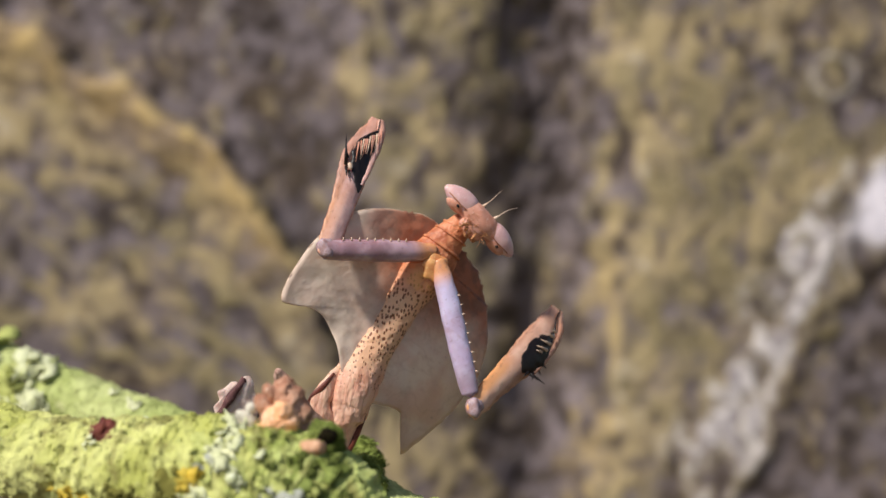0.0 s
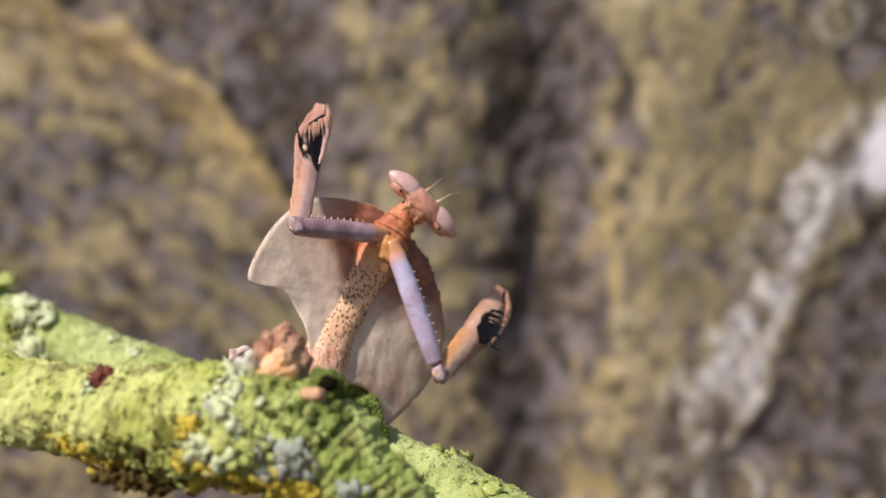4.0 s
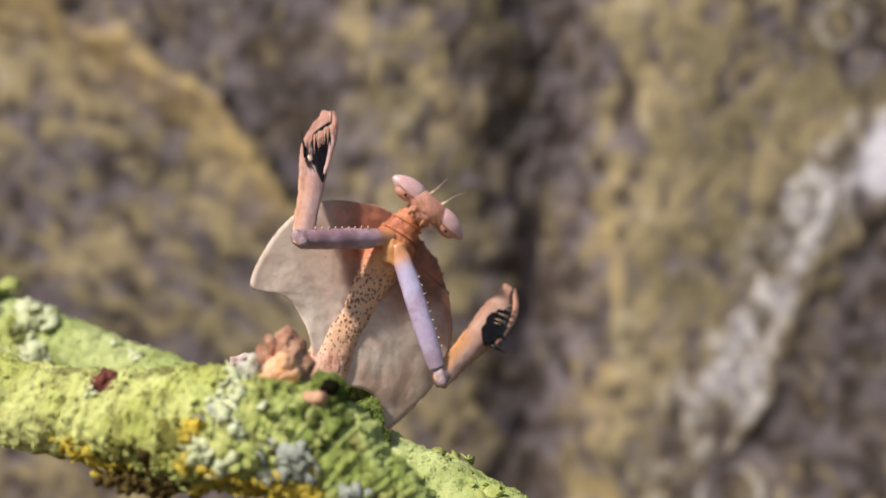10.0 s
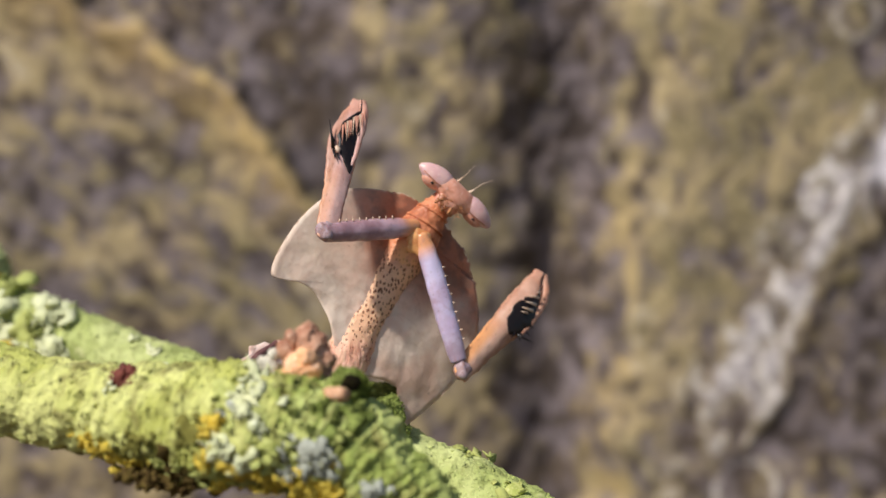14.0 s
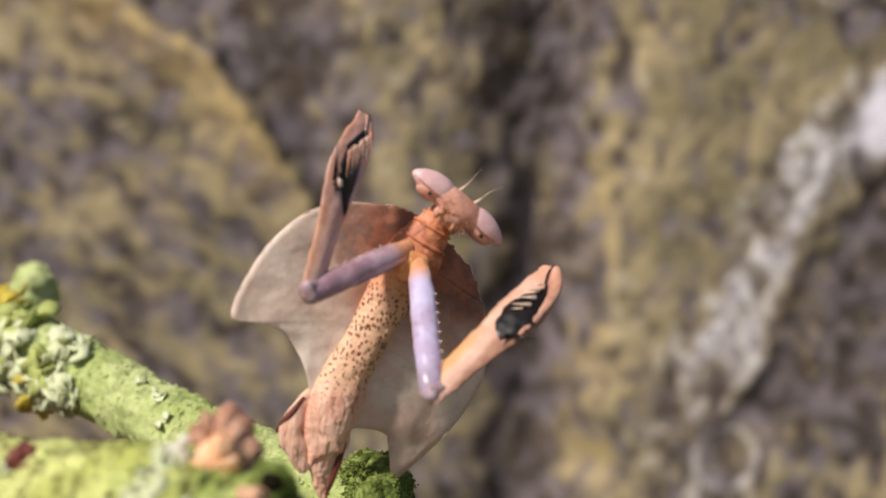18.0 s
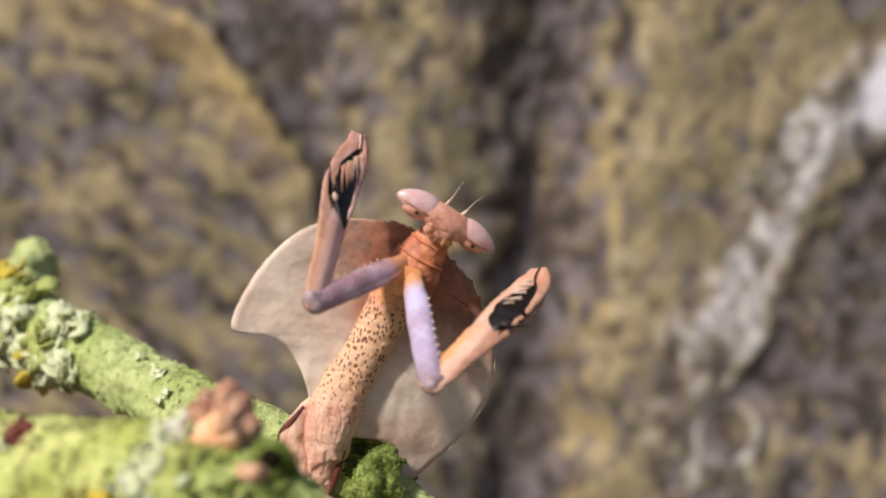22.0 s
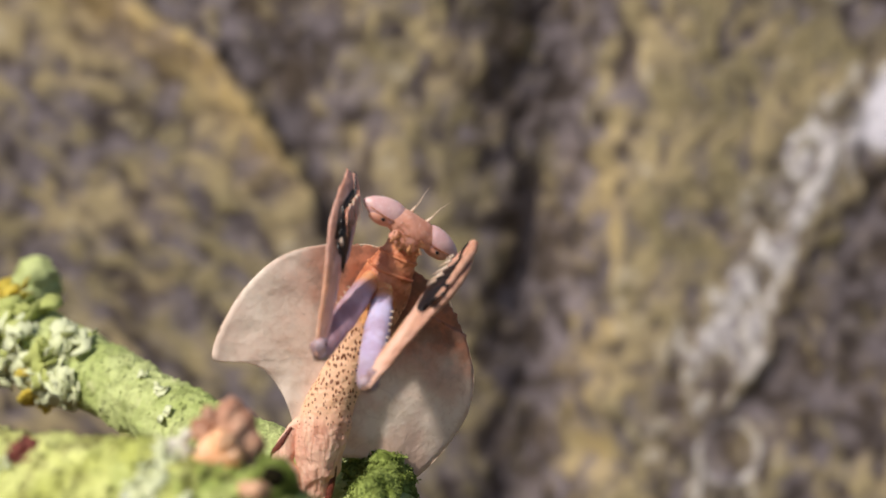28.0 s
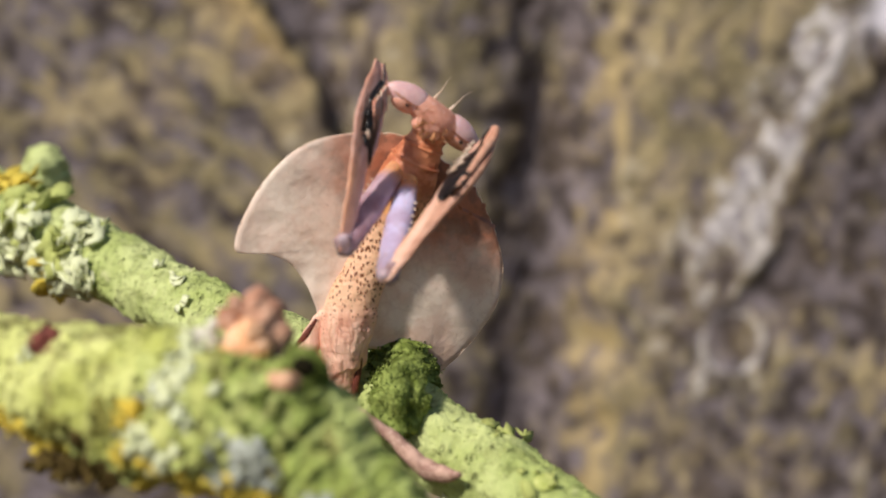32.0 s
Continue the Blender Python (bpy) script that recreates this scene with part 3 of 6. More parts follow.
def lobe_mesh(material, kind):
    """A small wavy lichen lobe about 1 m across, shared by all lobes of its kind and colour."""
    if (material.name, kind) in LOBES:
        return LOBES[material.name, kind]
    r = random.Random(40 + kind)
    bm = bmesh.new()
    seg, ph, kk = 10, r.uniform(0, 6.3), (2, 3, 4, 3, 5)[kind]
    top, low = [], []
    for j in range(seg):
        b = 2 * math.pi * j / seg
        d = 1 + 0.25 * math.sin(kk * b + ph) + r.uniform(-0.15, 0.15)
        z = 0.25 * math.sin(2 * b + ph) + r.uniform(-0.05, 0.15)
        top.append(bm.verts.new((d * math.cos(b), d * math.sin(b) * 0.8, z + 0.10)))
        low.append(bm.verts.new((d * 0.9 * math.cos(b), d * 0.72 * math.sin(b), z - 0.10)))
    ct, cl = bm.verts.new((0, 0, 0.02)), bm.verts.new((0, 0, -0.4))
    for j in range(seg):
        i = (j + 1) % seg
        bm.faces.new((top[j], top[i], ct))
        bm.faces.new((low[j], low[i], top[i], top[j]))
        bm.faces.new((low[i], low[j], cl))
    LOBES[material.name, kind] = mesh_of("lobe", bm, material)
    return LOBES[material.name, kind]


rng = random.Random(5)


def lichen(branch, owner, where, count, spread, size, material, label, lift=0.35):
    """A crust on one spot of a branch with a rosette of wavy lobes, each an object of its own."""
    u, a0 = branch.near(*where)
    k0 = int(round(min(0.99, max(0.01, u)) * branch.n))
    p, n = branch.place(k0, a0)
    base = bmesh.new()
    ball(base, p - n * 0.1 * MM, (spread * 0.5 * MM, spread * 0.5 * MM, 0.35 * MM), turn_to(n), 3, 0.9, 900)
    crust = part("lichen", base, material, owner, label)
    step = np.linalg.norm(branch.rows[k0 + 1, :3] - branch.rows[k0 - 1, :3]) / 2
    for _ in range(count):
        k = min(branch.n - 1, max(1, int(round(k0 + rng.gauss(0, 0.5) * spread * MM / step))))
        a = a0 + rng.gauss(0, 0.5) * spread * MM / branch.rows[k, 3]
        p, n = branch.place(k, a)
        s = size * MM * rng.uniform(0.55, 1.3)
        tilt = Vector((rng.gauss(0, 0.45), rng.gauss(0, 0.45), rng.gauss(0, 0.45)))
        ob = new("lobe", lobe_mesh(material, rng.randrange(5)))
        ob.parent = crust
        ob.matrix_basis = Matrix.Translation(p + n * s * lift * rng.uniform(0.1, 1.0)) @ turn_to(n + tilt, rng.uniform(0, 6.3)) @ Matrix.Diagonal((s, s, s, 1))
    return crust


def grains(branch, owner, x0, x1, count, low, high, material, seed):
    """Powdery grains and crumbs on a stretch of a branch."""
    r = random.Random(seed)
    xs = branch.rows[:, 0] / MM
    ks = [k for k in range(1, branch.n) if x0 < xs[k] < x1]
    seed_ball = bmesh.new()
    bmesh.ops.create_icosphere(seed_ball, subdivisions=1, radius=1.0)
    unit = np.array([v.co[:] for v in seed_ball.verts])
    tris = np.array([[v.index for v in f.verts] for f in seed_ball.faces])
    seed_ball.free()
    verts, faces = [], []
    for c in range(count):
        k, a = r.choice(ks), r.uniform(0, 6.283)
        p, n = branch.place(k, a)
        s = r.uniform(low, high) * MM
        size = np.array((r.uniform(0.7, 1.4), r.uniform(0.7, 1.4), r.uniform(0.7, 1.2))) * s
        verts.append(unit * size + np.array(p - n * s * 0.2))
        faces.append(tris + c * len(unit))
    me = bpy.data.meshes.new("algae_film")
    me.from_pydata(np.concatenate(verts).tolist(), [], np.concatenate(faces).tolist())
    me.materials.append(material)
    ob = new("algae_film", shade(me))
    ob.parent = owner
    return tagged(ob, kind="stuff")




# lichens on the front branch
for where, count, spread, size, material, label in (
        ((-19.9, 118.2, -19.7), 16, 2.2, 0.65, LICHEN_GREY, "pale grey-green lichen crust"),
        ((-20.6, 115.3, -22.3), 16, 2.0, 0.60, LICHEN_GREY, "pale grey-green lichen crust"),
        ((-23.1, 116.5, -21.5), 10, 2.2, 0.55, LICHEN_GREEN, "soft green lichen"),
        ((-23.8, 115.0, -24.2), 8, 1.0, 0.55, LICHEN_YELLOW, "mustard-yellow lichen"),
        ((-23.4, 115.0, -25.9), 10, 1.2, 0.60, LICHEN_GREY, "whitish lichen crust"),
        ((-24.6, 115.5, -27.2), 10, 1.3, 0.60, LICHEN_YELLOW, "mustard-yellow lichen"),
        ((-23.2, 115.0, -27.5), 8, 1.0, 0.55, LICHEN_GREY, "whitish lichen crust"),
        ((-20.4, 115.0, -21.2), 18, 1.3, 0.45, LICHEN_GREY, "whitish lichen crust"),
        ((-21.2, 114.5, -23.2), 18, 1.3, 0.45, LICHEN_GREY, "whitish lichen crust"),
        ((-22.2, 115.0, -22.4), 14, 1.2, 0.42, LICHEN_BLUE, "blue-grey leafy lichen"),
        ((-20.0, 113.8, -24.4), 12, 1.0, 0.42, LICHEN_GREY, "whitish lichen crust"),
        ((-22.6, 114.6, -26.6), 14, 1.2, 0.45, LICHEN_GREY, "whitish lichen crust"),
        ((-29.2, 118.6, -28.4), 14, 1.6, 0.45, LICHEN_GREEN, "hanging green lichen"),
        ((-25.0, 116.2, -29.2), 14, 1.4, 0.45, LICHEN_GREEN, "hanging green lichen"),
        # olive crust, also darkens the underside by colour, as shade
        ((-34.0, 120.0, -28.6), 12, 1.6, 0.45, LICHEN_OLIVE, "olive lichen crust that deepens the shaded underside"),
        ((-22.4, 114.8, -28.6), 10, 1.0, 0.60, LICHEN_YELLOW, "pale yellow lichen"),
        ((-19.6, 114.0, -28.0), 10, 1.0, 0.60, LICHEN_YELLOW, "pale yellow lichen"),
        ((-24.2, 115.4, -25.4), 8, 0.8, 0.55, LICHEN_YELLOW, "pale yellow lichen"),
        ((-17.2, 113.8, -30.0), 10, 1.0, 0.60, LICHEN_YELLOW, "pale yellow lichen"),
        ((-31.5, 119.4, -31.6), 16, 1.8, 0.55, LICHEN_YELLOW, "mustard-yellow lichen on the underside"),
        ((-26.6, 117.6, -31.2), 16, 1.8, 0.55, LICHEN_GREEN, "hanging green lichen"),
        ((-24.2, 116.8, -31.2), 14, 1.6, 0.55, LICHEN_YELLOW, "mustard-yellow lichen on the underside"),
        ((-18.7, 113.5, -27.2), 18, 2.2, 0.75, LICHEN_GREEN, "pale yellow-green lichen"),
        ((-20.2, 115.0, -29.2), 12, 1.8, 0.60, LICHEN_YELLOW, "mustard-yellow lichen"),
        ((-21.0, 114.5, -28.4), 14, 1.8, 0.65, LICHEN_GREY, "pale grey-green lichen crust"),
        ((-13.6, 113.5, -27.3), 20, 2.0, 0.70, LICHEN_BLUE, "blue-grey leafy lichen"),
        ((-15.2, 113.5, -26.3), 10, 1.6, 0.60, LICHEN_BLUE, "blue-grey leafy lichen"),
        ((-17.1, 114.0, -29.0), 14, 1.6, 0.65, LICHEN_BLUE, "blue-grey leafy lichen"),
        ((-18.5, 115.5, -30.8), 16, 2.2, 0.65, LICHEN_YELLOW, "mustard-yellow lichen on the underside"),
        ((-15.2, 114.0, -30.5), 18, 2.2, 0.70, LICHEN_YELLOW, "mustard-yellow lichen on the underside"),
        ((-12.7, 113.5, -31.0), 16, 2.2, 0.65, LICHEN_YELLOW, "mustard-yellow lichen on the underside"),
        ((-10.6, 113.6, -33.0), 12, 2.0, 0.60, LICHEN_YELLOW, "mustard-yellow lichen on the underside"),
        # flakes coloured dark for the shade of a cavity under the branch
        ((-30.6, 120.0, -30.4), 22, 2.6, 0.90, ROT_SHADE, "rotten bark flakes, dark as a shaded hollow"),
        ((-26.5, 118.5, -30.7), 18, 2.6, 0.80, ROT_SHADE, "rotten bark flakes, dark as a shaded hollow"),
        ((-28.0, 119.5, -31.0), 12, 2.6, 0.85, LICHEN_GREEN, "hanging green lichen"),
        ((-32.2, 118.0, -26.8), 12, 2.0, 0.50, LICHEN_OLIVE, "dark olive lichen patch"),
        ((-26.4, 116.0, -25.0), 10, 2.4, 0.45, LICHEN_OLIVE, "dark olive lichen patch"),
        ((-37.7, 121.0, -27.6), 10, 1.6, 0.55, LICHEN_YELLOW, "mustard-yellow lichen on the underside"),
        ((-35.2, 121.0, -29.0), 12, 2.0, 0.60, LICHEN_YELLOW, "mustard-yellow lichen on the underside"),
        ((-32.0, 120.5, -29.6), 10, 2.0, 0.60, LICHEN_YELLOW, "mustard-yellow lichen on the underside"),
        ((-8.9, 113.0, -30.7), 16, 1.5, 0.60, LICHEN_BLUE, "blue-grey leafy lichen"),
        ((-36.0, 120.5, -22.5), 5, 0.8, 0.40, LICHEN_GREY, "small pale lichen"),
        ((-13.3, 114.5, -23.7), 18, 3.0, 0.50, MOSS, "dark green moss cushion"),
        ((-10.5, 115.5, -24.3), 18, 3.0, 0.50, MOSS, "dark green moss cushion"),
        ((-16.0, 113.5, -24.9), 12, 2.6, 0.55, LICHEN_GREEN, "soft green lichen"),
        # crumbs on the surface; the hole's shade is only their dark colour
        ((-11.1, 120.0, -22.6), 10, 1.2, 0.50, ROT_SHADE, "dark bark crumbs painted as a shaded hollow")):
    broad = 1.2 if material in (LICHEN_GREY, LICHEN_BLUE, LICHEN_YELLOW) else 1.0
    lichen(FRONT, front_branch, where, int(count / broad), spread, size * broad, material, label, 0.45)

# lichens, joint and scuffs on the back branch
for where, count, spread, size, material, label in (
        ((-68.2, 201.5, -25.5), 44, 3.4, 1.0, LICHEN_GREY, "large pale grey-green leafy lichen"),
        ((-80.2, 210.0, -23.2), 50, 5.0, 1.1, LICHEN_GREEN, "pale green leafy lichen"),
        ((-73.4, 203.5, -30.1), 60, 4.2, 1.1, LICHEN_GREY, "large pale grey-green leafy lichen"),
        ((-85.0, 211.5, -28.2), 50, 5.0, 1.1, LICHEN_GREY, "large pale grey-green leafy lichen"),
        ((-67.6, 199.0, -31.6), 40, 2.8, 0.95, LICHEN_GREY, "pale grey-green leafy lichen"),
        ((-75.2, 204.0, -33.5), 18, 3.4, 1.30, LICHEN_YELLOW, "mustard-yellow lichen"),
        ((-89.7, 219.0, -20.9), 16, 4.0, 1.20, LICHEN_YELLOW, "mustard-yellow lichen"),
        ((-70.5, 201.0, -27.6), 30, 2.8, 1.2, LICHEN_GREEN, "pale green leafy lichen"),
        ((-66.4, 197.6, -30.2), 30, 2.0, 1.0, LICHEN_GREY, "pale grey-green leafy lichen"),
        ((-77.8, 206.6, -25.2), 30, 3.2, 1.2, LICHEN_GREY, "pale grey-green leafy lichen"),
        ((-74.9, 204.5, -35.4), 26, 3.0, 1.0, LICHEN_YELLOW, "mustard-yellow lichen"),
        ((-48.4, 187.5, -28.9), 5, 1.1, 0.50, LICHEN_GREY, "small pale lichen"),
        ((-51.8, 191.5, -27.7), 5, 1.0, 0.45, LICHEN_GREY, "small pale lichen"),
        ((-45.3, 184.0, -31.3), 5, 1.2, 0.40, LICHEN_GREY, "small pale lichen"),
        ((-4.0, 150.5, -44.5), 12, 1.5, 0.45, LICHEN_GREY, "white fluffy lichen"),
        ((0.4, 152.5, -37.0), 10, 2.2, 0.60, LICHEN_GREEN, "soft green lichen"),
        ((5.7, 145.0, -39.2), 8, 2.0, 0.55, LICHEN_GREEN, "soft green lichen")):
    lichen(BACK, back_branch, where, int(count * 0.7), spread, size * 1.6, material, label, 1.0)


def crumbs(owner, count, low, high, material, seed):
    """Fine moss crumbs strewn over a part's surface."""
    r = random.Random(seed)
    seed_ball = bmesh.new()
    bmesh.ops.create_icosphere(seed_ball, subdivisions=1, radius=1.0)
    unit = np.array([v.co[:] for v in seed_ball.verts])
    tris = np.array([[v.index for v in f.verts] for f in seed_ball.faces])
    seed_ball.free()
    places = owner.data.vertices
    verts, faces = [], []
    for c in range(count):
        v = places[r.randrange(len(places))]
        size = np.array((r.uniform(0.6, 1.4), r.uniform(0.6, 1.4), r.uniform(0.6, 1.4))) * r.uniform(low, high) * MM
        verts.append(unit * size + np.array(v.co) + np.array(v.normal) * r.uniform(-0.05, 0.3) * MM)
        faces.append(tris + c * len(unit))
    me = bpy.data.meshes.new("moss_film")
    me.from_pydata(np.concatenate(verts).tolist(), [], np.concatenate(faces).tolist())
    me.materials.append(material)
    ob = new("moss_film", shade(me))
    ob.parent = owner
    return tagged(ob, kind="stuff")


def moss_joint():
    """A swollen, moss-grown joint that rises from the back branch."""
    bm = bmesh.new()
    rows = [(-12.6, 165.0, -40.0, 5.4), (-12.6, 164.0, -36.0, 4.9), (-12.2, 163.2, -33.2, 4.1), (-11.9, 162.8, -31.2, 3.4), (-11.9, 162.4, -29.5, 1.8)]

    def rough(u, a, p):
        q = Vector(p)
        return 0.0015 * noise.noise(q * 330) + 0.0010 * noise.noise(q * 900) + 0.0007 * noise.noise(q * 2200)

    loft([(x * MM, y * MM, z * MM, r * MM) for x, y, z, r in rows], 96, 90, 1.0, rough, bm)
    ball(bm, Vector((-10.6, 153.6, -34.2)) * MM, (2.6 * MM, 3.4 * MM, 3.0 * MM), None, 5, 0.8, 480)
    ball(bm, Vector((-9.9, 155.4, -31.7)) * MM, (1.8 * MM, 3.8 * MM, 1.8 * MM), None, 5, 0.9, 520)
    joint = part("moss_joint", bm, MOSS, back_branch, "dark green mossy knot of the branch")
    crumbs(joint, 9000, 0.05, 0.15, MOSS, 31)
    r6 = random.Random(12)
    for _ in range(200):
        a, z = r6.uniform(-3.6, 0.5), r6.uniform(-38, -29.6)
        rad = np.interp(z, [-38, -36, -33.2, -31.2, -29.4], [5.1, 4.9, 4.1, 3.4, 1.9])
        way = Vector((math.cos(a), math.sin(a), 0.35))
        ob = new("moss_tuft", lobe_mesh(MOSS, r6.randrange(5)))
        ob.parent = joint
        s = r6.uniform(0.2, 0.45) * MM
        p = Vector((-12.2, 163.4, z)) * MM + way * (rad - 0.5) * MM
        ob.matrix_basis = Matrix.Translation(p) @ turn_to(way + Vector((r6.gauss(0, 0.6), r6.gauss(0, 0.6), r6.gauss(0, 0.6))), r6.uniform(0, 6)) @ Matrix.Diagonal((s, s, s * 1.3, 1))


moss_joint()
grains(FRONT, front_branch, -60, 8, 2600, 0.10, 0.32, BARK_A, 21)
grains(BACK, back_branch, -96, 20, 2200, 0.12, 0.36, BARK_B, 22)
bud = loft([(x * MM, y * MM, z * MM, r * MM) for x, y, z, r in ((-103, 236, -30, 5.2), (-99.5, 243, -27.0, 5.6), (-97.5, 247.5, -23.5, 5.2), (-97.3, 248.5, -20.0, 4.6), (-97.6, 249, -17.0, 3.4), (-97.8, 249, -15.6, 1.4))], 32, 40, 1.0,
           lambda u, a, p: 0.0020 * noise.noise(Vector(p) * 170) + 0.0011 * noise.noise(Vector(p) * 500))
part("bud", bud, BARK_B, back_branch, "rounded green side shoot")
twig = loft([(-104 * MM, 234 * MM, -24 * MM, 2.2 * MM), (-107 * MM, 238 * MM, -18 * MM, 2.0 * MM), (-114 * MM, 246 * MM, -9 * MM, 1.7 * MM)], 16, 20)
part("twig", twig, STUB_BARK, back_branch, "short pinkish-brown side twig")


def stub():
    """The broken stub on the front branch: torn bark collar, pale orange wood, scar and pit beside it."""

    def torn(u, a, p):
        q = Vector(p)
        return 0.0009 * noise.noise(q * 300) + 0.0006 * noise.noise(q * 800) + 0.0003 * noise.noise(q * 2600)

    knob = part("stub", tube_mm([(-15.6, 121.4, -23.5, 3.0), (-15.6, 121.2, -20.6, 2.5), (-15.7, 121.0, -18.4, 2.0), (-15.8, 120.6, -16.6, 1.5), (-15.7, 120.3, -15.3, 0.5)], seg=64, n=60, flat=0.75, bulge=torn), STUB_BARK, front_branch, "broken brown stub")
    for x, y, z, w, h, tilt in ((-17.9, 119.2, -18.0, 0.9, 1.2, -0.5), (-17.2, 119.6, -17.0, 0.6, 0.9, -0.2)):
        flake = bmesh.new()
        ball(flake, Vector((x, y, z)) * MM, (w * MM, 0.6 * MM, h * MM), Matrix.Rotation(tilt, 4, "Y"), 3, 0.7, 500)
        part("bark_flake", flake, STUB_BARK, knob)
    lump = bmesh.new()
    for x, y, z, w in ((-19.7, 118.9, -19.3, 0.75), (-20.4, 118.7, -20.1, 0.7), (-19.2, 118.3, -20.4, 0.65), (-18.9, 119.0, -18.4, 0.5), (-19.0, 118.8, -19.6, 0.5)):
        ball(lump, Vector((x, y, z)) * MM, (w * MM, 0.7 * w * MM, 1.1 * w * MM), Matrix.Rotation(x, 4, "Y"), 4, 0.7, 800)
    part("lichen", lump, mottled("lichen_pinkish_grey", srgb(216, 208, 190), srgb(180, 172, 156), srgb(238, 234, 218), 600, 0.85, 0.15, 0.5), front_branch, "pinkish-grey lichen lump beside the stub")
    cut = bmesh.new()
    ball(cut, Vector((-16.1, 118.6, -19.8)) * MM, (2.0 * MM, 1.4 * MM, 1.8 * MM), None, 5, 0.45, 300)
    ball(cut, Vector((-17.8, 118.5, -20.5)) * MM, (1.2 * MM, 0.8 * MM, 0.6 * MM), None, 4, 0.6, 600)
    ball(cut, Vector((-15.6, 118.3, -18.7)) * MM, (1.2 * MM, 0.9 * MM, 1.0 * MM), None, 4, 0.6, 600)
    for v in cut.verts:
        v.co += Vector((0, -1, 0.2)) * (0.0005 * noise.noise(v.co * 700) + 0.0002 * noise.noise(v.co * 2500))
    part("cut_wood", cut, CUT_WOOD, knob, "pale orange torn wood")
    u, a = FRONT.near(-12.6, 116.5, -22.5)
    p, n = FRONT.on(u, a)
    scar = bmesh.new()
    ball(scar, p, (1.1 * MM, 1.0 * MM, 1.0 * MM), turn_to(n + Vector((0, -0.8, 0))), 4, 0.7, 900)
    part("bark_scar", scar, mottled("scar_orange", srgb(214, 168, 134), srgb(190, 140, 106), srgb(232, 206, 178), 600, 0.85, 0.2, 0.6), front_branch, "small orange bark scar")
    mound = bmesh.new()
    ball(mound, Vector((-12.9, 118.6, -23.0)) * MM, (2.3 * MM, 2.0 * MM, 1.5 * MM), None, 5, 0.7, 420)
    ball(mound, Vector((-11.3, 118.4, -21.6)) * MM, (1.7 * MM, 1.6 * MM, 1.5 * MM), None, 5, 0.6, 520)
    for v in mound.verts:
        v.co += Vector((0, -0.3, 1)) * (0.0003 * noise.noise(v.co * 1500) + 0.0002 * noise.noise(v.co * 3500))
    crumbs(part("moss_mound", mound, MOSS, front_branch, "bright green moss mound"), 5000, 0.05, 0.14, MOSS, 32)
    # a solid ball; the hollow's shade is put into its near-black colour
    hole = bmesh.new()
    ball(hole, Vector((-11.1, 117.0, -20.9)) * MM, (1.0 * MM, 0.6 * MM, 0.9 * MM), None, 4, 0.8, 700)
    part("bark_hollow", hole, mottled("hollow_dark", srgb(30, 25, 14), srgb(20, 17, 10), srgb(62, 60, 28), 900, 0.95, 0.1, 0.6), front_branch, "near-black lump painted as a shaded hollow")
    u, a = FRONT.near(-34.4, 121.6, -21.0)
    p, n = FRONT.on(u, a)
    pit = bmesh.new()
    ball(pit, p - n * 0.05 * MM, (1.3 * MM, 1.15 * MM, 0.5 * MM), turn_to(n + Vector((0, -0.4, 0))), 5, 1.0, 900)
    for v in pit.verts:
        v.co += n * 0.0005 * noise.noise(v.co * 2200)
    part("bark_pit", pit, SCAR_RED, front_branch, "dark red-brown pit in the bark")


def tube_mm(rows, **kw):
    return loft([(x * MM, y * MM, z * MM, r * MM) for x, y, z, r in rows], **kw)


stub()
hang = bmesh.new()
r9 = random.Random(17)
for _ in range(150):
    x = r9.uniform(-34.0, -24.5)
    ball(hang, Vector((x, r9.uniform(117.0, 121.0), -30.0 - r9.uniform(0, 2.4) * (1 - abs(x + 29) / 6))) * MM, (r9.uniform(0.2, 0.6) * MM, r9.uniform(0.2, 0.5) * MM, r9.uniform(0.2, 0.7) * MM), Matrix.Rotation(r9.uniform(-1, 1), 4, "Y"), 2, 0.9, 1500)
part("hanging_bark", hang, ROT_SHADE, front_branch, "dark crumbling bark that hangs from the underside")


# ---- the mantis ----
LOBE_RIGHT = [(1.2, -0.8), (2.6, -1.3), (4.6, -0.9), (7.4, 0.6), (9.6, 1.0), (11.4, 0.2), (13.0, -2.6), (14.0, -0.2), (15.0, 4.0), (15.5, 8.6), (14.8, 12.6), (12.3, 16.4), (8.2, 19.3), (3.8, 21.2), (0.0, 21.6)]
LOBE_LEFT = [(1.2, -0.6), (2.6, 0.5), (4.6, 1.7), (7.4, 2.6), (9.6, 2.2), (11.4, 1.1), (12.9, 0.4), (13.8, 1.6), (14.5, 4.2), (14.9, 8.4), (14.2, 12.9), (11.9, 16.6), (8.2, 19.6), (3.8, 21.6), (0.0, 21.6)]


def shield_edge():
    """The shield's whole edge in mm, serrated along its upper part: round the right lobe to the neck, then down the left one."""
    r4 = random.Random(9)
    halves = []
    for half, side in ((LOBE_RIGHT, 1), (LOBE_LEFT, -1)):
        row = []
        for x, z in spline(half, 150):
            t = 0.45 * r4.random() ** 2 if z > 17.5 and x < 9 else (0.10 * r4.random() if z > 6 else 0.0)
            row.append((side * (x + t * 0.4), z + t))
        halves.append(row)
    return halves[0] + halves[1][::-1][1:]


def shield_y(x, z):
    """The depth of the shield at a place: crumpled, its right lobe bent back."""
    bend = 0.011 * x * x if x > 0 else -0.004 * x * x
    crumple = 0.25 * noise.noise(Vector((x * 0.35, z * 0.35, 1.7))) + 0.10 * noise.noise(Vector((x * 0.9, z * 0.9, 4.4)))
    return 0.5 + bend + crumple


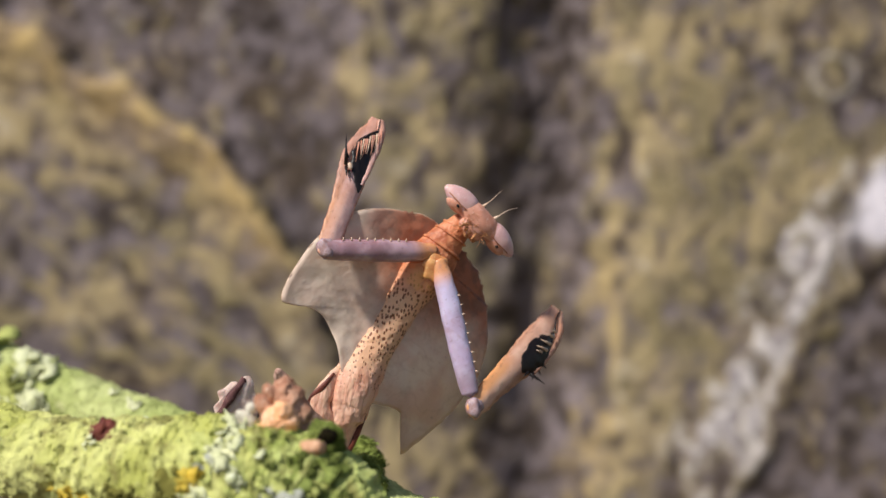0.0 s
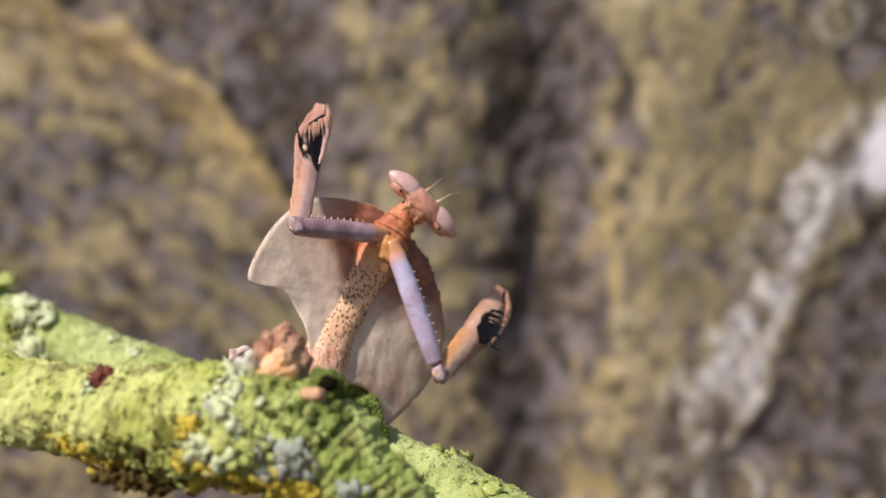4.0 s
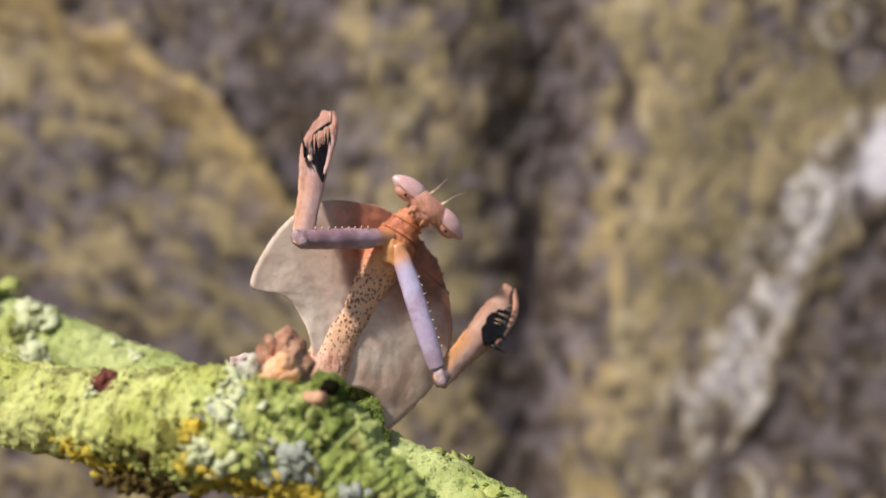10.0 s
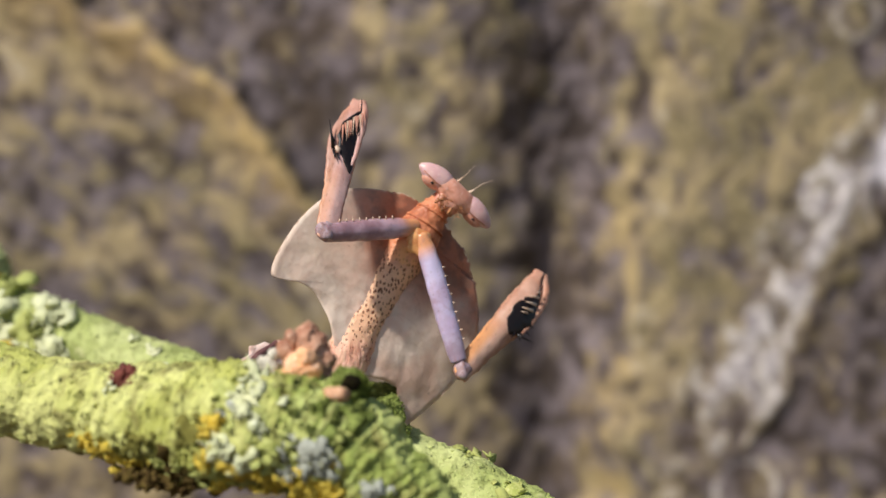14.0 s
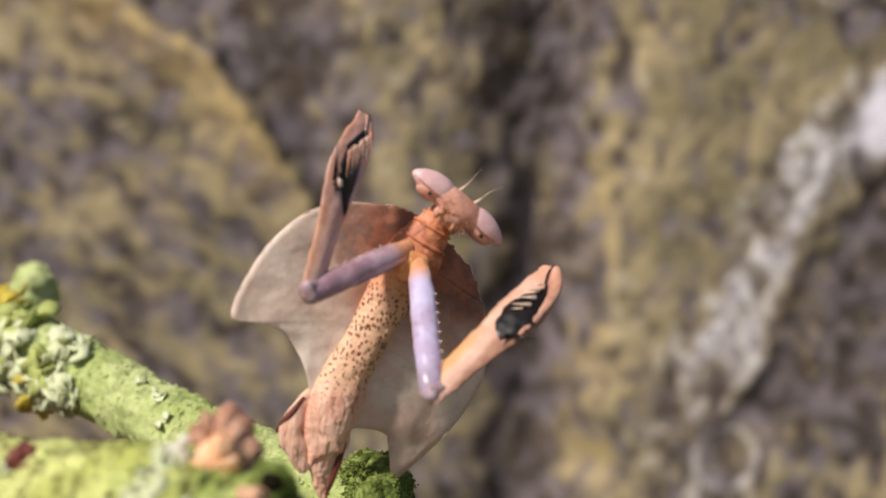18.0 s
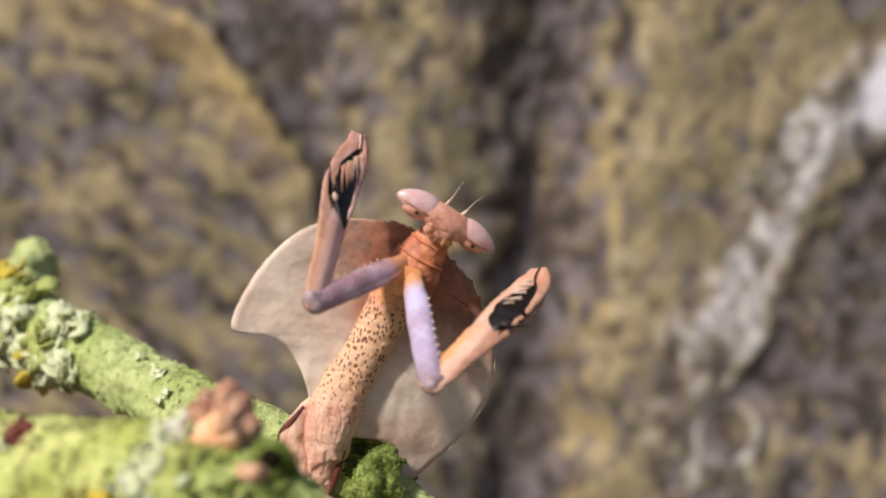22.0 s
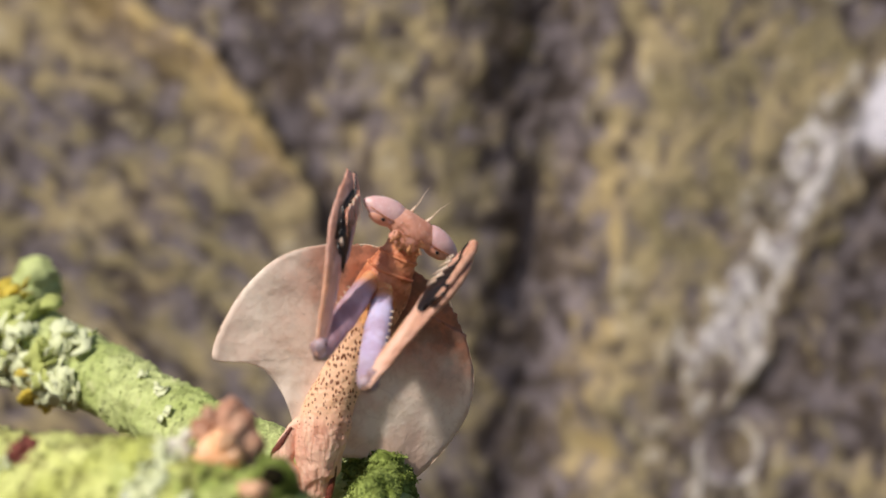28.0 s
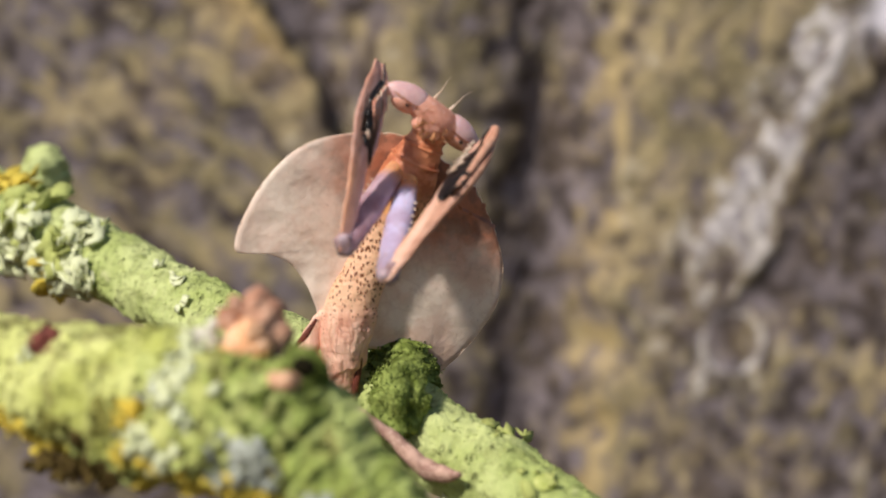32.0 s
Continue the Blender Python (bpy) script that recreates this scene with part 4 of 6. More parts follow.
def shield_mesh():
    bm = bmesh.new()
    around = shield_edge()
    count, rings = len(around), 18
    layers = []
    for off in (-0.14, 0.14):
        layer = []
        for k in range(rings + 1):
            u = (k / rings) ** 0.8
            row = []
            for x, z in around:
                cz = min(18.0, max(10.0, z))
                px, pz = x * u, cz + (z - cz) * u
                thin = off * (1.0 - 0.6 * u ** 6)
                row.append(bm.verts.new((px * MM, (shield_y(px, pz) + thin) * MM, pz * MM)))
            layer.append(row)
        layers.append(layer)
    for i, layer in enumerate(layers):
        for a, b in zip(layer, layer[1:]):
            for j in range(count):
                q = (a[j], a[(j + 1) % count], b[(j + 1) % count], b[j])
                bm.faces.new(q if i else q[::-1])
    for j in range(count):
        a, b = layers[0][-1], layers[1][-1]
        bm.faces.new((a[j], a[(j + 1) % count], b[(j + 1) % count], b[j]))
    bmesh.ops.remove_doubles(bm, verts=bm.verts, dist=1e-6)
    bmesh.ops.recalc_face_normals(bm, faces=bm.faces)
    return bm


SHIELD_AT = Matrix(((0.790, -0.240, 0.565), (0.160, 0.970, 0.187), (-0.592, -0.057, 0.805))).to_quaternion().to_matrix().to_4x4()
SHIELD_AT.translation = (-0.0015, 0.0011, 0.0090)


def swung(degrees, roll=0):
    """The shield's pose, turned and rolled about its left corner."""
    hinge = Matrix.Translation((-0.013, 0, 0))
    return SHIELD_AT @ hinge @ Matrix.Rotation(radians(degrees), 4, "Z") @ Matrix.Rotation(radians(roll), 4, "Y") @ hinge.inverted()


mantis = thing("mantis", pose(-0.01063, 0.145, -0.03397), "dead-leaf mantis with beige shield and raised lavender forelegs", "mantis")
shield = part("pronotum_shield", shield_mesh(), SHIELD, mantis, "beige dry-leaf shield with a rusty top", SHIELD_AT)
for sgn in (1, -1):
    rim = [(x, shield_y(x, z), z, 0.055) for x, z in shield_edge()[::3] if x * sgn > 10.5 or (x * sgn > 0.5 and z > 6)]
    part("shield_rim", tube_mm(rim, seg=6, n=200), CHITIN_PALE, shield, "thin pale rim")


def wrinkles(u, a, p):
    """Loose skin at the foot: lengthwise pleats, two plates one over the other, and a finely rough skin above."""
    x, z = p[0] / MM, p[2] / MM
    low = min(1.0, max(0.0, (10.5 - z) / 2.5))
    pleat = abs(noise.noise(Vector((x * 0.9 + 0.12 * z, p[1] / MM * 0.7, z * 0.16 + 4.0)))) + 0.6 * abs(noise.noise(Vector((x * 1.9, 2.0, z * 0.4))))
    arch = 3.2 - 0.35 * (x + 0.4) ** 2 + 0.35 * x
    plate = 0.30 / (1 + math.exp(-(z - arch) / 0.12)) * math.exp(-max(0.0, z - arch) / 1.6)
    return ((0.38 * pleat - 0.08) * low + plate) * MM + 0.00012 * noise.noise(Vector(p) * 900) + 0.00008 * noise.noise(Vector(p) * 2500)


thorax_rows = [(-0.5, 1.0, -2.4, 0.35), (-0.7, 1.1, -0.8, 0.85), (-0.9, 1.2, 1.5, 1.6), (-0.8, 1.3, 4.0, 2.4), (-0.4, 1.5, 7.0, 2.95), (0.6, 1.9, 10.4, 2.85), (1.9, 2.2, 13.2, 2.5), (3.2, 2.5, 15.8, 2.45),
               (4.5, 2.7, 18.8, 2.5), (6.0, 2.8, 21.6, 3.0), (7.2, 2.8, 24.0, 3.15), (8.4, 2.8, 26.4, 2.5), (9.6, 2.5, 28.4, 1.85), (10.4, 2.0, 29.8, 1.4)]
part("thorax", tube_mm(thorax_rows, seg=96, n=280, flat=0.8, bulge=wrinkles), THORAX, mantis, "orange-brown thorax with dark spots")
for cx, cz, r0 in ((8.2, 26.0, 2.66), (9.1, 27.6, 2.18), (9.7, 28.6, 1.84)):
    ring = [(cx + r0 * math.cos(a) * 0.9, 2.7 + r0 * 0.8 * math.sin(a), cz - r0 * math.cos(a) * 0.45, 0.17) for a in np.linspace(0, 2 * math.pi, 25)]
    part("neck_fold", tube_mm(ring, seg=8, n=72, bulge=lambda u, a, p: 0.00015 * noise.noise(Vector(p) * 900)), THORAX, mantis)
flap = tube_mm([(-2.6, 1.0, 9.6, 0.3), (-3.7, 0.6, 7.4, 1.0), (-4.5, 0.4, 5.2, 1.35), (-3.8, 0.3, 3.0, 1.2), (-2.7, 0.3, 0.8, 0.5)], seg=20, n=40, flat=0.45, bulge=lambda u, a, p: 0.00025 * noise.noise(Vector(p) * 700))
part("middle_coxa", flap, THORAX, mantis, "peach base of a walking leg")
slit = tube_mm([(-6.0, 0.5, 4.8, 0.15), (-5.4, 0.3, 5.9, 0.42), (-4.4, 0.2, 7.2, 0.4), (-3.4, 0.4, 8.8, 0.15)], seg=12, n=24, flat=0.6)
JOINT = mottled("joint_red", srgb(116, 58, 44), srgb(80, 38, 30), srgb(150, 86, 66), 900, 0.5, 0.4, 0.3)
part("joint_skin", slit, JOINT, mantis, "dark red joint skin, dark as a shaded slit")
# dark red strip on the right, coloured for the shaded slot there too
edge = tube_mm([(1.6, 0.9, 6.4, 0.12), (1.3, 0.6, 4.4, 0.32), (0.9, 0.5, 2.2, 0.38), (0.4, 0.5, 0.2, 0.36), (-0.1, 0.6, -1.8, 0.12)], seg=12, n=30, flat=0.7)
part("joint_skin", edge, JOINT, mantis, "dark red joint skin, dark as a shaded slit")
sternum = bmesh.new()
ball(sternum, Vector((7.0, 0.15, 23.6)) * MM, (1.6 * MM, 0.45 * MM, 1.8 * MM), None, 4, 0.5, 700)
part("breast_spot", sternum, mottled("chitin_amber", srgb(236, 172, 108), srgb(218, 142, 88), srgb(244, 204, 150), 700, 0.45, 0.4, 0.2, sss=0.2), mantis, "amber patch between the forelegs")

# walking legs
legs = []
for label, rows in (
        ("grey-brown walking leg with a bent knee", [(-1.6, 0.6, 0.6, 0.8), (-4.0, -0.6, 2.4, 0.62), (-7.4, -1.8, 5.6, 0.5), (-10.4, -2.8, 8.4, 0.6), (-10.9, -2.8, 8.6, 0.5), (-10.6, -2.2, 6.8, 0.5), (-9.4, -1.2, 1.0, 0.4)]),
        ("dark brown walking leg folded under pale leaf-like lobes", [(-17.6, -3.2, 1.6, 0.3), (-17.0, -3.4, 3.0, 0.42), (-16.0, -3.4, 5.0, 0.45), (-15.3, -3.2, 6.4, 0.36), (-14.9, -2.8, 6.4, 0.4), (-14.0, -2.0, 3.0, 0.5), (-7.0, -0.6, 0.6, 0.6), (-0.5, 1.0, 0.6, 0.8)]),
        ("brown walking leg that grips the back branch", [(-0.4, 0.2, -0.8, 0.7), (1.4, -6.0, 0.8, 0.7), (3.6, -8.6, 0.6, 0.75), (6.8, -9.4, -1.7, 0.95), (9.7, -10.4, -4.1, 1.3), (12.0, -11.8, -4.3, 1.05), (13.8, -13.0, -3.8, 0.35)])):
    legs.append(part("walking_leg", tube_mm(rows, seg=16, n=60, flat=0.75, bulge=lambda u, a, p: 0.0002 * noise.noise(Vector(p) * 800)), LEG_DARK if "folded" in label else LEG_BARK, mantis, label))


def leg_lobe(outline, back):
    """A thin, wavy, leaf-like lobe on the folded leg."""
    bm = bmesh.new()
    line = [(x + 0.12 * noise.noise(Vector((x, z, 3.0)) * 2.2), z + 0.12 * noise.noise(Vector((x, z, 8.0)) * 2.2)) for x, z in spline(outline + outline[:1], 48)[:-1]]
    mid = np.mean(line, axis=0)
    rings = []
    for f, d in ((0.0, -0.18), (0.5, -0.16), (0.97, -0.08), (1.0, 0.0), (0.97, 0.08), (0.5, 0.16), (0.0, 0.18)):
        ring = []
        for x, z in line:
            q = Vector((mid[0] + (x - mid[0]) * f, 0, mid[1] + (z - mid[1]) * f))
            q.y = back + d + 0.35 * noise.noise(q * 0.9)
            ring.append(bm.verts.new(q * MM))
        rings.append(ring)
    for lo, hi in zip(rings, rings[1:]):
        for k in range(len(lo)):
            bm.faces.new((lo[k - 1], lo[k], hi[k], hi[k - 1]))
    bmesh.ops.remove_doubles(bm, verts=bm.verts, dist=1e-6)
    bmesh.ops.recalc_face_normals(bm, faces=bm.faces)
    part("leg_lobe", bm, LOBE, legs[1], "pale pinkish leaf-like lobe")


leg_lobe([(-17.3, 1.9), (-18.0, 3.0), (-17.5, 3.9), (-17.9, 4.9), (-17.0, 5.5), (-16.4, 6.3), (-15.6, 6.0), (-16.3, 4.0)], -2.9)
leg_lobe([(-15.4, 6.9), (-14.6, 7.2), (-13.9, 6.5), (-13.3, 4.6), (-12.9, 2.4), (-14.6, 1.4), (-16.8, 1.6), (-16.0, 4.4)], -3.0)


def spike(bm, a, b, r, seg=6):
    """A thin cone from a to b, in mm."""
    a, b = Vector(a) * MM, Vector(b) * MM
    m = Matrix.Translation((a + b) / 2) @ turn_to(b - a)
    bmesh.ops.create_cone(bm, cap_ends=True, segments=seg, radius1=r * MM, radius2=r * MM * 0.12, depth=(b - a).length, matrix=m)


KNEE = mottled("chitin_knee", srgb(178, 154, 160), srgb(150, 118, 116), srgb(116, 82, 72), 900, 0.5, 0.4, 0.3, sss=0.1)


def foreleg(sgn, long):
    """One raptorial foreleg: coxa (long mm) and femur, the tibia folded on the femur. sgn: the side on which its outer edge lies."""
    coxa = part("coxa", tube_mm([(0, 0, k * long / 14, r) for k, r in ((-0.6, 0.9), (1.6, 1.2), (5, 1.36), (9, 1.36), (12.4, 1.24), (14.2, 1.1))], seg=28, n=50, flat=0.75,
                                bulge=lambda u, a, p: 0.00012 * noise.noise(Vector(p) * 700)), COXA_MAUVE if sgn < 0 else COXA_LILAC, mantis, "lavender upper foreleg with white tubercles")
    nub = bmesh.new()
    spike(nub, (0, 0, 0), (0, 0, 0.42), 0.14)
    nub = mesh_of("tubercle", nub, CHITIN_PALE)
    for k in range(9):
        ob = new("tubercle", nub)
        ob.parent = coxa
        z = (3.6 + k * 1.05) * long / 14
        ob.matrix_basis = pose(-sgn * 1.22 * MM, -0.35 * MM, z * MM, 0, -sgn * 90, 0)
    knee = bmesh.new()
    ball(knee, (0, 0, 0.0002), (1.2 * MM, 0.95 * MM, 1.2 * MM), None, 3, 0.4, 1200)
    # side shift and half width along the femur, its black patch and the place of its folded tibia
    if sgn < 0:
        form = ((-0.7, 0, 0.85), (1.5, 0, 1.2), (5, -0.1, 1.3), (9, -0.3, 1.6), (12.5, -0.6, 1.85), (15.6, -0.5, 1.7), (18.2, -0.1, 1.25), (20.4, 0.1, 0.85))
        black = ((9.0, 0.95, 0.1), (10.2, 0.6, 0.6), (11.6, 0.1, 1.05), (13.2, -0.25, 1.3), (14.8, -0.4, 1.35), (16.2, -0.15, 1.15), (17.6, 0.2, 0.75), (18.8, 0.5, 0.15))
        rim = 1.1
    else:
        form = ((-0.7, 0, 0.9), (1.5, 0.05, 1.3), (5, 0.2, 1.5), (9, 0.55, 1.9), (12.5, 0.9, 2.35), (15.6, 0.8, 2.15), (18.2, 0.35, 1.5), (20.4, 0.05, 0.95))
        black = ((8.8, 0.9, 0.3), (9.8, 1.1, 1.1), (11.4, 1.35, 1.75), (13.2, 1.4, 1.85), (15.0, 1.3, 1.4), (16.8, 1.2, 0.7), (17.8, 1.2, 0.15))
        rim = 2.95
    femur = part("femur", tube_mm([(x, 0, z, r) for z, x, r in form],
                                  seg=32, n=80, flat=0.43, bulge=lambda u, a, p: 0.00022 * abs(math.cos(a)) ** 6 - 0.00012 * abs(math.sin(2 * a)) + 0.00015 * noise.noise(Vector(p) * 700) + 0.0001 * noise.noise(Vector(p) * 2200)), FEMUR if sgn > 0 else FEMUR_PINK, mantis, "orange-brown grasping foreleg with a black patch")
    part("knee", knee, KNEE, femur)
    depth = np.interp([z for z, _, _ in black], [9, 13, 17.4], [-0.54, -0.70, -0.52])
    patch = tube_mm([(x, y, z, q) for (z, x, q), y in zip(black, depth)], seg=28, n=44, flat=0.30,
                    bulge=lambda u, a, p: 0.00028 * noise.noise(Vector(p) * 1400) * math.sin(math.pi * u))
    part("dark_patch", patch, CHITIN_DARK, femur, "glossy black patch on its inner face")
    tibia = part("tibia", tube_mm([(0.4, -0.1, 20.5, 0.55), (0.55 * rim + 0.3, -0.4, 18.6, 0.6), (0.85 * rim + 0.2, -0.6, 16.4, 0.52), (rim, -0.65, 13.8, 0.42), (rim, -0.65, 11.8, 0.34), (rim - 0.2, -0.7, 10.2, 0.2)],
                                  seg=18, n=44, flat=0.8, bulge=lambda u, a, p: 0.00012 * noise.noise(Vector(p) * 1500)), FEMUR if sgn > 0 else FEMUR_PINK, femur, "folded brown tibia")
    if sgn < 0:
        thorns = (((-1.9, -0.8, 11.6), (-3.4, -1.3, 15.2), 0.26), ((-1.8, -0.9, 11.3), (-1.35, -1.1, 9.9), 0.22), ((-2.0, -0.8, 12.6), (-2.6, -1.1, 13.4), 0.2), ((-1.3, -0.9, 11.0), (-0.8, -1.1, 10.0), 0.16))
    else:
        thorns = (((2.5, -0.8, 9.9), (4.8, -1.2, 10.7), 0.26), ((2.1, -0.8, 9.8), (1.9, -1.0, 8.6), 0.24), ((2.7, -0.8, 10.4), (3.2, -1.0, 9.4), 0.22), ((3.0, -0.7, 11.4), (3.9, -0.9, 11.2), 0.18), ((3.1, -0.7, 12.6), (3.8, -0.9, 12.6), 0.15))
    for k, (p, q, w) in enumerate(thorns):
        thorn = bmesh.new()
        spike(thorn, p, q, w, 8)
        part("claw" if k == 0 else "thorn", thorn, CHITIN_DARK, femur, "black claw" if k == 0 else "")
    if sgn < 0:
        tip = bmesh.new()
        ball(tip, Vector((-1.4, -1.1, 11.5)) * MM, (0.34 * MM, 0.22 * MM, 0.5 * MM), Matrix.Rotation(-0.5, 4, "Y"), 2, 0.3)
        part("claw_base", tip, CHITIN_PALE, femur)
    r8 = random.Random(6 + sgn)
    cleft = [(0.15, -0.50, 20.6, 0.07), (0.30, -0.62, 19.4, 0.10), (0.42 if sgn < 0 else 0.9, -0.78, 18.0, 0.11), (0.7 if sgn < 0 else 1.75, -0.85, 16.6, 0.09), (0.85 if sgn < 0 else 2.3, -0.9, 14.6, 0.06)]
    part("dark_seam", tube_mm(cleft, seg=8, n=28), CHITIN_DARK, femur)
    if sgn < 0:
        for k in range(11):
            u = k / 10
            root = (-1.5 + 2.3 * u, -1.14 + 0.28 * u * u, 15.2 + 3.4 * u + r8.uniform(-0.2, 0.2))
            tooth = bmesh.new()
            spike(tooth, root, (root[0] + 0.37 + r8.uniform(-0.12, 0.12), -1.5, root[2] - r8.uniform(2.2, 3.3)), r8.uniform(0.10, 0.15), 8)
            part("spine", tooth, CHITIN_PALE if k % 3 == 2 else CHITIN_HEAD, femur)
    else:
        for k, (x0, z0, x1, z1) in enumerate(((1.9, 14.0, 0.3, 12.9), (1.75, 15.1, 0.2, 14.0), (1.4, 16.2, 0.25, 15.3), (1.5, 13.1, 0.6, 12.3), (1.2, 17.0, 0.5, 16.4))):
            tooth = bmesh.new()
            spike(tooth, (x0, -1.38, z0), (x1, -1.56, z1), 0.26 - 0.02 * k, 8)
            part("spine", tooth, CHITIN_PALE, femur)
    return coxa, femur


coxa_1, femur_1 = foreleg(-1, 14)
coxa_2, femur_2 = foreleg(1, 16)


def mantis_head():
    """Wide head: two long pale eyes on a short face, brown mouthparts, thread-like antennae."""
    def face(u, a, p):
        return 0.00012 * noise.noise(Vector(p) * 900)

    head = part("head", tube_mm([(-2.6, 0, 0.0, 1.15), (-1.4, -0.1, -0.1, 1.4), (0, -0.2, -0.25, 1.55), (1.4, -0.1, -0.1, 1.4), (2.6, 0, 0.0, 1.15)], seg=28, n=30, flat=0.85, bulge=face), CHITIN_HEAD, mantis, "pinkish-orange triangular head")
    low = bmesh.new()
    ball(low, Vector((-0.1, -0.2, -1.35)) * MM, (1.7 * MM, 1.05 * MM, 1.25 * MM), None, 3, 0.3, 900)
    part("face", low, CHITIN_HEAD, head)
    for s in (-1, 1):
        eye = tube_mm([(s * 1.55, 0.0, 0.1, 1.15), (s * 2.4, -0.05, 0.12, 1.34), (s * 3.6, -0.05, 0.05, 1.26), (s * 4.8, 0.0, -0.08, 0.86), (s * 5.6, 0.05, -0.2, 0.34)], seg=28, n=36, flat=0.85)
        part("eye", eye, CHITIN_EYE, head, "pale pink oval eye")
        seam = tube_mm([(s * 5.4, -0.2, -0.4, 0.07), (s * 4.3, -0.82, -0.62, 0.08), (s * 3.0, -1.06, -0.72, 0.08), (s * 1.9, -1.06, -0.6, 0.06)], seg=6, n=24)
        part("eye_seam", seam, CHITIN_BROWN, head)
        under = bmesh.new()
        ball(under, Vector((s * 3.2, 0.1, -0.75)) * MM, (1.5 * MM, 1.05 * MM, 0.75 * MM), Matrix.Rotation(s * 0.12, 4, "Y"), 3, 0.1)
        part("eye_base", under, CHITIN_HEAD, head)
        dot = bmesh.new()
        ball(dot, Vector((s * 3.3, -0.95, -1.05)) * MM, (0.22 * MM, 0.12 * MM, 0.17 * MM), None, 2)
        part("pupil_spot", dot, CHITIN_DARK, head)
        root = bmesh.new()
        spike(root, (s * 0.95, -0.3, 1.1), (s * 1.05 + 0.25, -0.5, 2.2), 0.22, 10)
        part("antenna_base", root, CHITIN_PALE, head)
        long = tube_mm([(s * 1.0 + 0.2, -0.5, 2.0, 0.05), (s * 1.1 + 0.4, -0.6, 3.0, 0.03), (s * 1.25 + 0.6, -0.5, 3.6, 0.016), (s * 1.4 + 0.9, -0.3, 4.3, 0.006)], seg=6, n=24)
        part("antenna", long, CHITIN_PALE, head, "fine pale antenna")
    mouth = bmesh.new()
    r5 = random.Random(2)
    ball(mouth, Vector((-0.2, -0.5, -1.9)) * MM, (1.2 * MM, 0.7 * MM, 0.7 * MM), None, 4, 0.9, 1800)
    for _ in range(70):
        q = Vector((r5.uniform(-1.8, 1.5), -1.1, r5.uniform(-2.4, -0.2)))
        spike(mouth, q, q + Vector((r5.gauss(0, 0.5), -0.5, r5.gauss(-0.2, 0.5))), 0.05, 4)
    part("mouth", mouth, CHITIN_MOUTH, head, "bristly orange-brown mouth")
    for s in (-1, 1):
        palp = tube_mm([(s * 0.5 - 0.4, -0.9, -1.6, 0.2), (s * 0.9 - 0.5, -1.2, -2.1, 0.18), (s * 1.0 - 0.6, -1.1, -2.6, 0.12)], seg=8, n=16)
        part("palp", palp, CHITIN_MOUTH, head)
    for ob in [head] + list(head.children):
        ob.data.transform(Matrix.Scale(1.1, 4))
    return head


head = mantis_head()


def aim(ax, ay, az, bx, by, bz, roll=0):
    """The pose at a, in mm in the mantis's space, whose z runs to b and whose y points away from the breast side; roll: degrees about z."""
    z = (Vector((bx, by, bz)) - Vector((ax, ay, az))).normalized()
    x = Vector((0, 1, 0)).cross(z).normalized()
    y = z.cross(x)
    m = Matrix((x, y, z)).transposed().to_4x4()
    m = m @ Matrix.Rotation(radians(roll), 4, "Z")
    m.translation = Vector((ax, ay, az)) * MM
    return m


